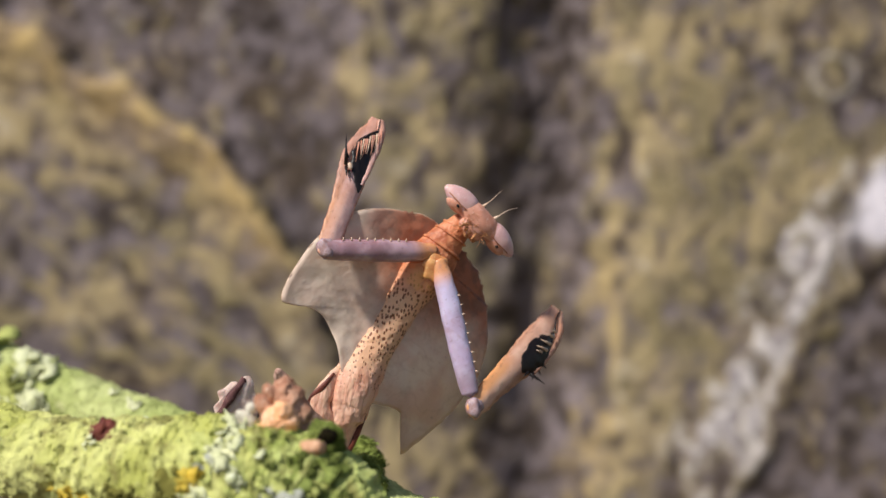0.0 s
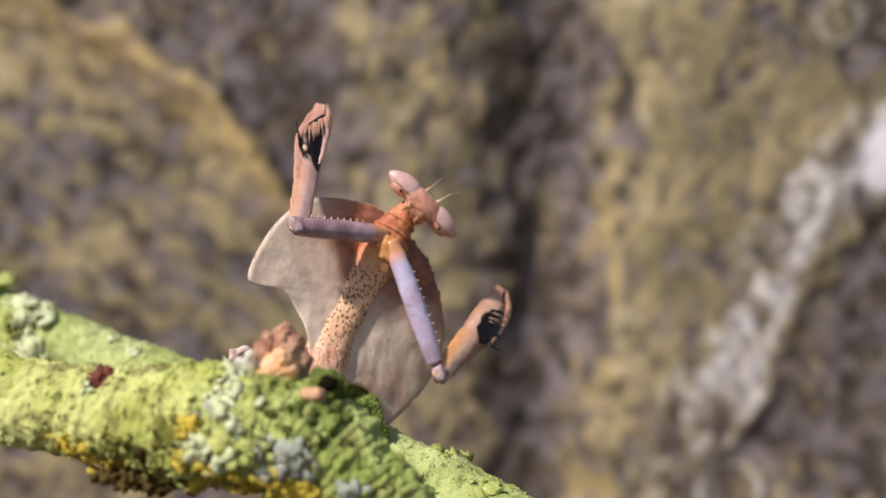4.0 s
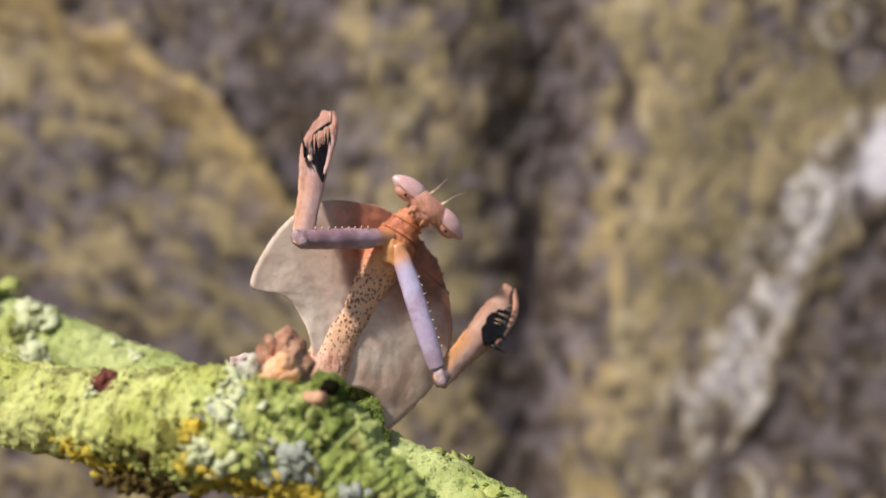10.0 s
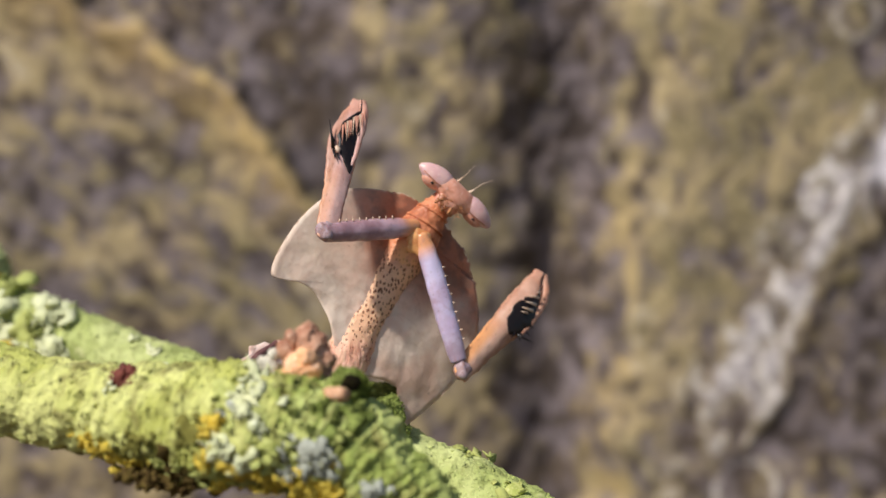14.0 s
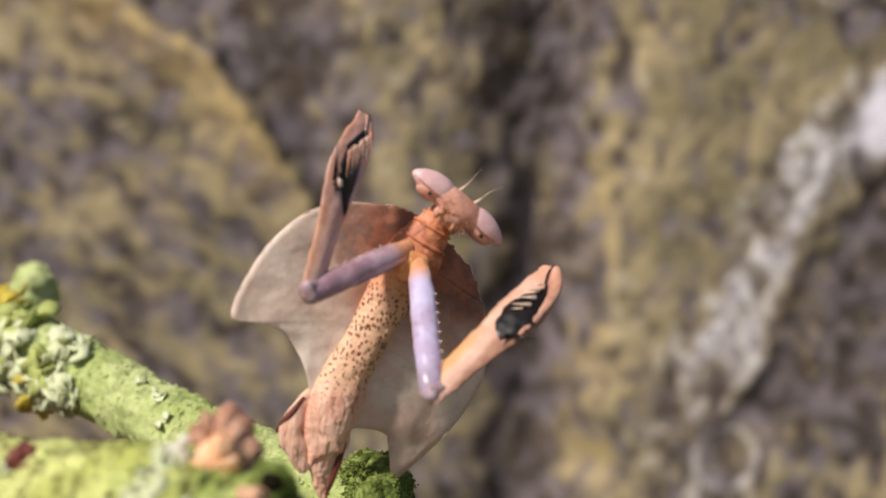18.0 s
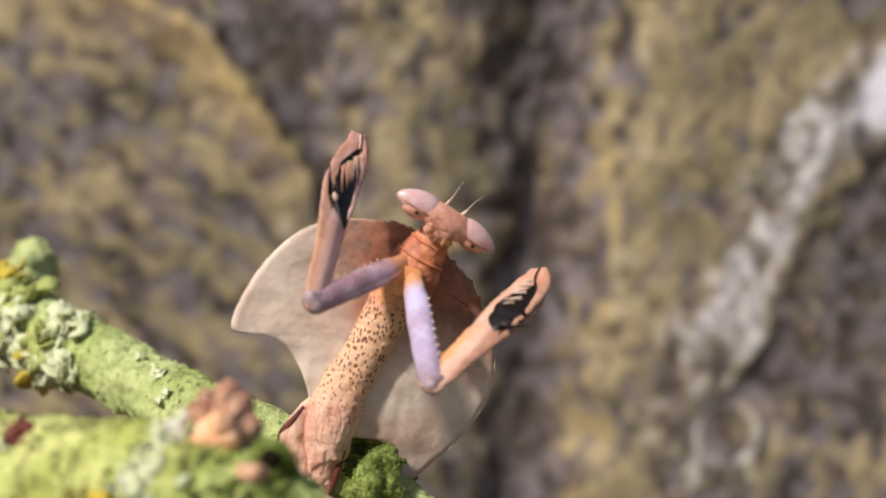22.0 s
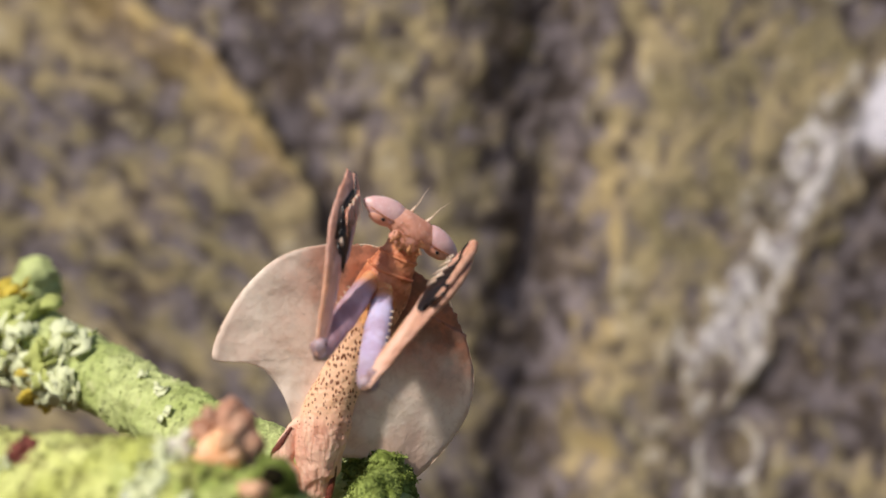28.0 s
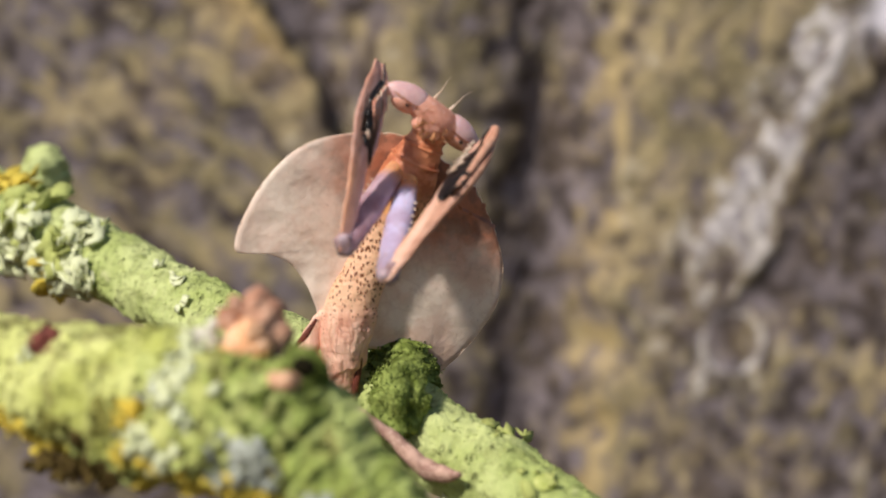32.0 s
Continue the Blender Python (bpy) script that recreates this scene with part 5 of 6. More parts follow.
def motions():
    # both limbs are carried and turned together
    swing = [
        (0, pose(-0.00062, 0.00112, 0.00037, -0.02, -0.04, -0.03)),
        (0.5, pose(-0.00065, 0.00121, 0.00033, -0.02, -0.26, -0.04)),
        (1, pose(-0.00065, 0.00081, 0.00019, 0.1, -0.21, -0.07)),
        (1.5, pose(-0.00039, 0.00069, 0.00025, -0, 0.02, -0.04)),
        (2, pose(-0.00034, 0.0005, 0.00026, -0.04, -0.09, -0.03)),
        (2.5, pose(-0.00046, -0.0001, 0.00029, -0.01, -0.02, -0.02)),
        (3, pose(-0.00045, 0.00019, 0.00021, -0.03, -0.06, -0.03)),
        (3.5, pose(-0.00048, 0.00038, 0.00017, 0.02, -0.16, -0.04)),
        (4, pose(-0.00039, 0.00003, 0.00018, 0.03, -0.07, 0.02)),
        (4.5, pose(-0.00039, -0.00023, 0.0002, 0.05, -0.04, 0)),
        (6.5, pose(-0.00073, -0.00036, 0.00052, -0.04, 0.02, -0.04)),
        (7, pose(-0.00061, -0.00012, 0.00052, -0.03, -0.06, -0.04)),
        (7.5, pose(-0.00057, -0.00037, 0.00051, -0.02, 0.03, -0.04)),
        (8, pose(-0.00038, -0.00043, 0.00049, -0.03, -0.09, -0)),
        (8.5, pose(-0.0002, -0.00033, 0.00022, 0.05, -0.1, 0.01)),
        (9, pose(-0, -0, -0, -0, -0, 0)),
        (9.5, pose(-0.00018, -0.00026, 0.00019, -0, -0.05, -0.02)),
        (10, pose(-0.00011, 0.00024, 0.00012, 0.03, -0.03, 0.04)),
        (10.5, pose(0.00012, 0.00014, 0.00032, -0.04, -0.17, 0.01)),
        (11, pose(0.00027, 0.00022, 0.00036, 0.01, -0.06, 0.07)),
        (11.5, pose(0.00014, 0.00051, 0.00056, -0.1, 0.06, 0.06)),
        (12, pose(0.00007, 0.00043, 0.00055, -0.04, -0.03, 0.03)),
        (12.5, pose(0.00319, -0.0002, 0.00063, -0.05, -0.07, 0.07)),
        (13, pose(0.0032, -0.00045, 0.00047, 0.01, -0.16, 0.1)),
        (13.5, pose(0.00299, -0.0003, 0.00045, -0.01, -0.04, 0.09)),
        (14, pose(0.00052, -0.00025, 0.00065, -0.16, 0.07, -0.01)),
        (14.5, pose(0.00176, -0.00322, 0.00012, -0.42, -0.06, -1.29)),
        (16.5, pose(-0.0129, -0.02788, 0.00474, -4.42, 0.57, -8.14)),
        (17, pose(-0.0147, -0.02096, -0.00325, -1.69, 0.24, -8.28)),
        (17.5, pose(-0.01743, -0.01879, -0.00328, -1.79, 0.41, -8.41)),
        (18, pose(-0.01872, -0.02022, -0.00317, -1.85, 0.57, -8.44)),
        (18.5, pose(-0.01859, -0.01933, -0.00317, -1.88, 0.68, -8.46)),
        (19, pose(-0.01858, -0.0204, -0.00302, -1.9, 0.75, -8.42)),
        (19.5, pose(-0.01862, -0.02037, -0.00318, -1.86, 0.76, -8.42)),
        (20, pose(-0.01873, -0.02072, -0.00326, -1.81, 0.66, -8.39)),
        (20.5, pose(-0.0187, -0.01988, -0.00321, -1.86, 0.67, -8.41)),
        (21, pose(-0.01869, -0.02058, -0.00317, -1.86, 0.64, -8.46)),
        (21.5, pose(-0.01866, -0.01938, -0.00344, -1.83, 0.7, -8.44)),
        (22, pose(-0.0188, -0.02022, -0.00328, -1.86, 0.76, -8.45)),
        (22.5, pose(-0.01882, -0.01997, -0.00333, -1.87, 0.91, -8.44)),
        (23, pose(-0.01879, -0.01972, -0.00328, -1.88, 0.88, -8.45)),
        (23.5, pose(-0.01884, -0.01919, -0.00332, -1.86, 0.72, -8.46)),
        (24, pose(-0.01889, -0.01961, -0.00312, -1.85, 0.6, -8.47)),
        (24.5, pose(-0.0191, -0.02003, -0.00309, -1.85, 0.78, -8.47)),
        (25, pose(-0.01912, -0.01992, -0.00323, -1.87, 0.77, -8.5)),
        (25.5, pose(-0.01897, -0.02009, -0.00328, -1.86, 0.74, -8.47)),
        (27.5, pose(-0.01861, -0.01912, -0.00282, -1.9, 0.53, -8.49)),
        (28, pose(-0.01874, -0.01953, -0.00276, -1.92, 0.71, -8.46)),
        (28.5, pose(-0.01662, -0.02041, -0.00231, -1.87, 0.46, -8.38)),
        (29, pose(-0.01668, -0.02302, -0.00175, -1.9, 0.54, -8.38)),
        (29.5, pose(-0.01681, -0.02328, -0.00153, -1.87, 1.15, -8.41)),
        (30, pose(-0.01629, -0.02428, -0.00149, -2.04, -0.2, -8.23)),
        (30.5, pose(-0.01675, -0.02478, -0.00098, -1.9, 1.6, -8.49)),
        (31, pose(-0.0169, -0.02302, -0.00167, -1.97, 0.29, -8.5)),
        (31.5, pose(-0.01669, -0.02198, -0.00206, -1.79, 0.69, -8.39)),
        (32, pose(-0.01664, -0.02189, -0.00178, -1.91, 1.06, -8.45)),
    ]
    walk(front_branch, swing)
    walk(back_branch, swing)
    walk(mantis, [
        (0, pose(-0.01177, 0.14906, -0.02731, 4.53, 8.79, 17.1)),
        (0.5, pose(-0.01147, 0.14937, -0.02734, 3.91, 8.09, 15.67)),
        (1, pose(-0.01198, 0.14955, -0.0265, 2.54, 7.55, 16.06)),
        (1.5, pose(-0.01212, 0.14992, -0.02623, 0.74, 7.24, 16.96)),
        (2, pose(-0.01255, 0.15049, -0.02411, -1.84, 5.78, 19.61)),
        (2.5, pose(-0.01306, 0.15045, -0.02342, -3.93, 4.27, 21.09)),
        (3, pose(-0.0157, 0.15142, -0.0303, -7.52, 6.83, 22.98)),
        (3.5, pose(-0.01569, 0.15205, -0.03215, -9.81, 8.78, 21.99)),
        (4, pose(-0.0153, 0.15201, -0.03203, -11.41, 8.37, 20.96)),
        (4.5, pose(-0.01546, 0.15189, -0.03204, -11.32, 8.82, 21.07)),
        (6.5, pose(-0.01562, 0.15276, -0.03226, -8.09, 9.38, 19.16)),
        (7, pose(-0.01549, 0.15308, -0.03215, -7.91, 9.27, 19.16)),
        (7.5, pose(-0.01536, 0.15288, -0.03213, -7.55, 8.86, 19.17)),
        (8, pose(-0.01522, 0.15286, -0.03228, -7.39, 8.81, 19.18)),
        (8.5, pose(-0.01536, 0.15304, -0.03225, -7.17, 9.3, 19.05)),
        (9, pose(-0.01506, 0.15333, -0.03256, -6.77, 8.9, 18.84)),
        (9.5, pose(-0.01519, 0.15309, -0.03247, -6.66, 7.92, 18.69)),
        (10, pose(-0.01532, 0.15357, -0.0324, -6.45, 7.65, 18.14)),
        (10.5, pose(-0.01466, 0.15327, -0.03183, -5.93, 7.45, 16.36)),
        (11, pose(-0.01473, 0.15337, -0.03169, -5.8, 7.5, 16.09)),
        (11.5, pose(-0.01482, 0.15367, -0.03172, -5.92, 7.33, 16.19)),
        (12, pose(-0.01499, 0.15369, -0.03168, -6.04, 7.84, 16.01)),
        (12.5, pose(-0.01193, 0.15317, -0.0318, -6.37, 8.05, 16.41)),
        (13, pose(-0.01191, 0.15299, -0.03174, -6.43, 7.65, 16.31)),
        (13.5, pose(-0.01219, 0.15307, -0.03174, -6.08, 8, 16.69)),
        (14, pose(-0.01456, 0.15283, -0.03162, -5.45, 8.09, 15.96)),
        (14.5, pose(-0.00977, 0.14991, -0.03311, -5.34, 7.82, 14.89)),
        (16.5, pose(-0.00801, 0.12191, -0.03913, -4.52, 6.09, 11.48)),
        (17, pose(-0.00779, 0.1298, -0.03747, -0.17, 5.68, 8.99)),
        (17.5, pose(-0.01014, 0.1318, -0.03739, 0.56, 5.36, 8.5)),
        (18, pose(-0.01145, 0.13046, -0.03732, 0.9, 5.08, 8.63)),
        (18.5, pose(-0.01174, 0.13174, -0.03751, 0.74, 5.08, 9.28)),
        (19, pose(-0.01269, 0.1313, -0.0378, 0.02, 6.09, 10.34)),
        (19.5, pose(-0.01231, 0.1321, -0.03796, -0.24, 4.45, 8.58)),
        (20, pose(-0.01235, 0.13257, -0.03922, -0.73, 4, 6.75)),
        (20.5, pose(-0.01221, 0.13402, -0.04051, -1.19, 4.75, 4.49)),
        (21, pose(-0.01212, 0.13394, -0.04109, -1.52, 4.68, 2.24)),
        (21.5, pose(-0.01209, 0.13552, -0.04212, -1.42, 4.81, -0.09)),
        (22, pose(-0.01221, 0.13482, -0.04215, -1.02, 4.41, -2.32)),
        (22.5, pose(-0.01231, 0.13512, -0.04223, -0.47, 4.44, -4.45)),
        (23, pose(-0.01204, 0.13532, -0.04203, 0.15, 3.98, -6.43)),
        (23.5, pose(-0.01189, 0.13621, -0.04219, 0.18, 3.61, -9.22)),
        (24, pose(-0.01339, 0.13678, -0.04129, -0.19, 3.24, -13.22)),
        (24.5, pose(-0.01333, 0.13608, -0.04338, 0.44, -0.93, -13.14)),
        (25, pose(-0.01249, 0.13542, -0.04301, 0.96, -3.26, -10.09)),
        (25.5, pose(-0.01239, 0.13512, -0.04284, 1.09, -3.71, -9.04)),
        (27.5, pose(-0.01249, 0.13767, -0.04228, 1.34, -2.98, -4.57)),
        (28, pose(-0.01299, 0.13746, -0.04227, 1.32, -1.57, -4.48)),
        (28.5, pose(-0.01083, 0.13713, -0.04189, 1.98, -2.08, -4.71)),
        (29, pose(-0.011, 0.13452, -0.0414, 2.06, -1.87, -5.48)),
        (29.5, pose(-0.01142, 0.13442, -0.04091, 2.23, -1.42, -6.03)),
        (30, pose(-0.01052, 0.13331, -0.04182, 2.22, -2.88, -6.12)),
        (30.5, pose(-0.01151, 0.13312, -0.0403, 2.82, -0.91, -6.68)),
        (31, pose(-0.01075, 0.13475, -0.04161, 2.73, -2.14, -6.87)),
        (31.5, pose(-0.01105, 0.13593, -0.04145, 3.01, -1.59, -6.95)),
        (32, pose(-0.01094, 0.13599, -0.04158, 3.35, -1.31, -7.21)),
    ])
    walk(coxa_1, [
        (0, aim(6.2, 0.69, 25.33, -7.43, -2.14, 23.85)),
        (0.5, aim(6.2, 0.69, 25.33, -7.35, -2.46, 23.79)),
        (1, aim(6.2, 0.69, 25.33, -7.19, -3.09, 23.81)),
        (1.5, aim(6.2, 0.69, 25.33, -7, -3.68, 23.71)),
        (2, aim(6.2, 0.69, 25.33, -6.47, -4.91, 23.29)),
        (2.5, aim(6.2, 0.69, 25.33, -6.31, -5.17, 23.1)),
        (3, aim(6.2, 0.69, 25.33, -6.78, -4.39, 24.07)),
        (3.5, aim(6.2, 0.69, 25.33, -6.79, -4.37, 24.09)),
        (4, aim(6.2, 0.69, 25.33, -6.75, -4.43, 23.89)),
        (4.5, aim(6.2, 0.69, 25.33, -6.69, -4.55, 23.8)),
        (6.5, aim(6.2, 0.69, 25.33, -6.59, -4.76, 23.66)),
        (7, aim(6.2, 0.69, 25.33, -6.55, -4.8, 23.55)),
        (7.5, aim(6.2, 0.69, 25.33, -6.52, -4.89, 23.59)),
        (8, aim(6.2, 0.69, 25.33, -6.42, -5.09, 23.47)),
        (8.5, aim(6.2, 0.69, 25.33, -6.42, -5.04, 23.33)),
        (9, aim(6.2, 0.69, 25.33, -6.39, -5.1, 23.34)),
        (9.5, aim(6.2, 0.69, 25.33, -6.48, -4.88, 23.27)),
        (10, aim(6.2, 0.69, 25.33, -6.53, -4.76, 23.29)),
        (10.5, aim(6.2, 0.69, 25.33, -6.47, -4.86, 23.16)),
        (11, aim(6.2, 0.69, 25.33, -6.48, -4.84, 23.15)),
        (11.5, aim(6.2, 0.69, 25.33, -6.47, -4.85, 23.13)),
        (12, aim(6.2, 0.69, 25.33, -6.39, -4.96, 22.97)),
        (12.5, aim(6.2, 0.69, 25.33, -6.45, -4.78, 22.9)),
        (13, aim(6.2, 0.69, 25.33, -6.39, -4.94, 22.92)),
        (13.5, aim(6.2, 0.69, 25.33, -6.36, -4.97, 22.85)),
        (14, aim(6.2, 0.69, 25.33, -6.18, -5.33, 22.78)),
        (14.5, aim(6.2, 0.69, 25.33, -6.17, -5.37, 22.84)),
        (16.5, aim(6.2, 0.69, 25.33, -4.6, -6.75, 20.42)),
        (17, aim(6.2, 0.69, 25.33, -4.24, -7.61, 21.07)),
        (17.5, aim(6.2, 0.69, 25.33, -4.2, -7.73, 21.22)),
        (18, aim(6.2, 0.69, 25.33, -4.09, -7.84, 21.15)),
        (18.5, aim(6.2, 0.69, 25.33, -4.01, -7.91, 21.11)),
        (19, aim(6.2, 0.69, 25.33, -3.94, -7.99, 21.11)),
        (19.5, aim(6.2, 0.69, 25.33, -3.59, -8.38, 21.11)),
        (20, aim(6.2, 0.69, 25.33, -3.29, -8.77, 21.26)),
        (20.5, aim(6.2, 0.69, 25.33, -3.14, -8.97, 21.4)),
        (21, aim(6.2, 0.69, 25.33, -2.7, -9.44, 21.55)),
        (21.5, aim(6.2, 0.69, 25.33, -2.03, -10.06, 21.75)),
        (22, aim(6.2, 0.69, 25.33, -1.5, -10.51, 21.97)),
        (22.5, aim(6.2, 0.69, 25.33, -0.95, -10.92, 22.15)),
        (23, aim(6.2, 0.69, 25.33, -0.47, -11.2, 22.14)),
        (23.5, aim(6.2, 0.69, 25.33, 0.36, -11.63, 22.16)),
        (24, aim(6.2, 0.69, 25.33, 2.73, -12.38, 21.7)),
        (24.5, aim(6.2, 0.69, 25.33, 3.03, -12.39, 21.46)),
        (25, aim(6.2, 0.69, 25.33, 3.22, -12.03, 20.3)),
        (25.5, aim(6.2, 0.69, 25.33, 3.24, -11.95, 20.1)),
        (27.5, aim(6.2, 0.69, 25.33, 2.66, -11.73, 19.93)),
        (28, aim(6.2, 0.69, 25.33, 2.57, -11.72, 19.95)),
        (28.5, aim(6.2, 0.69, 25.33, 2.52, -11.72, 19.98)),
        (29, aim(6.2, 0.69, 25.33, 2.76, -11.83, 20.09)),
        (29.5, aim(6.2, 0.69, 25.33, 2.87, -11.86, 20.09)),
        (30, aim(6.2, 0.69, 25.33, 2.91, -11.88, 20.13)),
        (30.5, aim(6.2, 0.69, 25.33, 2.96, -11.92, 20.18)),
        (31, aim(6.2, 0.69, 25.33, 2.98, -11.92, 20.16)),
        (31.5, aim(6.2, 0.69, 25.33, 2.88, -11.86, 20.09)),
        (32, aim(6.2, 0.69, 25.33, 3.07, -11.94, 20.15)),
    ])
    walk(femur_1, [
        (0, aim(-7.43, -2.14, 23.85, -1.38, 8.24, 40.46, 0)),
        (0.5, aim(-7.35, -2.46, 23.79, -1.33, 8, 40.37, 0)),
        (1, aim(-7.19, -3.09, 23.81, -1.23, 6.87, 40.71, 0)),
        (1.5, aim(-7, -3.68, 23.71, -1.15, 5.67, 41, 0)),
        (2, aim(-6.47, -4.91, 23.29, -0.93, 1.4, 41.99, 0)),
        (2.5, aim(-6.31, -5.17, 23.1, -0.93, 0.32, 42.1, 0)),
        (3, aim(-6.78, -4.39, 24.07, -2.61, 4.63, 42, 0)),
        (3.5, aim(-6.79, -4.37, 24.09, -2.66, 4.49, 42.11, 0)),
        (4, aim(-6.75, -4.43, 23.89, -2.56, 3.78, 42.2, 0)),
        (4.5, aim(-6.69, -4.55, 23.8, -2.5, 3.25, 42.29, 0)),
        (6.5, aim(-6.59, -4.76, 23.66, -2.37, 3.85, 41.78, 0)),
        (7, aim(-6.55, -4.8, 23.55, -2.39, 3.77, 41.7, 0)),
        (7.5, aim(-6.52, -4.89, 23.59, -2.28, 3.68, 41.72, 0)),
        (8, aim(-6.42, -5.09, 23.47, -2.35, 3.5, 41.63, 0)),
        (8.5, aim(-6.42, -5.04, 23.33, -2.49, 3.44, 41.58, 0)),
        (9, aim(-6.39, -5.1, 23.34, -2.45, 3.42, 41.56, 0)),
        (9.5, aim(-6.48, -4.88, 23.27, -2.61, 3.87, 41.4, 0)),
        (10, aim(-6.53, -4.76, 23.29, -2.65, 4.14, 41.34, 0)),
        (10.5, aim(-6.47, -4.86, 23.16, -2.45, 3.84, 41.29, 0)),
        (11, aim(-6.48, -4.84, 23.15, -2.57, 4.03, 41.22, 0)),
        (11.5, aim(-6.47, -4.85, 23.13, -2.48, 3.75, 41.3, 0)),
        (12, aim(-6.39, -4.96, 22.97, -2.42, 3.38, 41.27, 0)),
        (12.5, aim(-6.45, -4.78, 22.9, -2.38, 3.35, 41.27, 0)),
        (13, aim(-6.39, -4.94, 22.92, -2.28, 3.48, 41.15, 0)),
        (13.5, aim(-6.36, -4.97, 22.85, -2.22, 3.57, 41.02, 0)),
        (14, aim(-6.18, -5.33, 22.78, -2.18, 3.34, 40.92, 0)),
        (14.5, aim(-6.17, -5.37, 22.84, -1.97, 3.43, 40.87, 0)),
        (16.5, aim(-4.6, -6.75, 20.42, 0.38, 0.63, 38.89, 34)),
        (17, aim(-4.24, -7.61, 21.07, 0.4, 0.28, 39.41, 34)),
        (17.5, aim(-4.2, -7.73, 21.22, 0.62, 1.02, 39.12, 34)),
        (18, aim(-4.09, -7.84, 21.15, 0.6, 0.97, 39.06, 35)),
        (18.5, aim(-4.01, -7.91, 21.11, 0.59, 0.83, 39.07, 35)),
        (19, aim(-3.94, -7.99, 21.11, 0.34, 0.66, 39.2, 35)),
        (19.5, aim(-3.59, -8.38, 21.11, 0.63, 0.34, 39.17, 35)),
        (20, aim(-3.29, -8.77, 21.26, 0.52, 0.39, 39.2, 36)),
        (20.5, aim(-3.14, -8.97, 21.4, 0.25, 0.8, 39.1, 36)),
        (21, aim(-2.7, -9.44, 21.55, 0.18, 0.77, 39.09, 36)),
        (21.5, aim(-2.03, -10.06, 21.75, 0.44, 0.84, 38.94, 36)),
        (22, aim(-1.5, -10.51, 21.97, 0.58, 0.8, 38.93, 37)),
        (22.5, aim(-0.95, -10.92, 22.15, 0.56, 0.81, 38.89, 37)),
        (23, aim(-0.47, -11.2, 22.14, 0.61, 0.83, 38.71, 37)),
        (23.5, aim(0.36, -11.63, 22.16, 0.86, 0.33, 38.8, 42)),
        (24, aim(2.73, -12.38, 21.7, 2.23, -0.82, 38.62, 46)),
        (24.5, aim(3.03, -12.39, 21.46, 1.63, -0.47, 38.08, 49)),
        (25, aim(3.22, -12.03, 20.3, 3.84, -0.83, 37.46, 52)),
        (25.5, aim(3.24, -11.95, 20.1, 4.13, -0.76, 37.24, 60)),
        (27.5, aim(2.66, -11.73, 19.93, 4.7, -0.65, 37.05, 68)),
        (28, aim(2.57, -11.72, 19.95, 4.61, -0.71, 37.13, 70)),
        (28.5, aim(2.52, -11.72, 19.98, 4.66, -0.19, 36.8, 70)),
        (29, aim(2.76, -11.83, 20.09, 4.76, -0.24, 36.88, 70)),
        (29.5, aim(2.87, -11.86, 20.09, 4.82, -0.17, 36.82, 70)),
        (30, aim(2.91, -11.88, 20.13, 4.91, -0.28, 36.91, 70)),
        (30.5, aim(2.96, -11.92, 20.18, 4.47, 0.63, 36.31, 70)),
        (31, aim(2.98, -11.92, 20.16, 4.88, 0.05, 36.7, 70)),
        (31.5, aim(2.88, -11.86, 20.09, 4.93, -0.09, 36.75, 70)),
        (32, aim(3.07, -11.94, 20.15, 5.2, -0.04, 36.71, 70)),
    ])
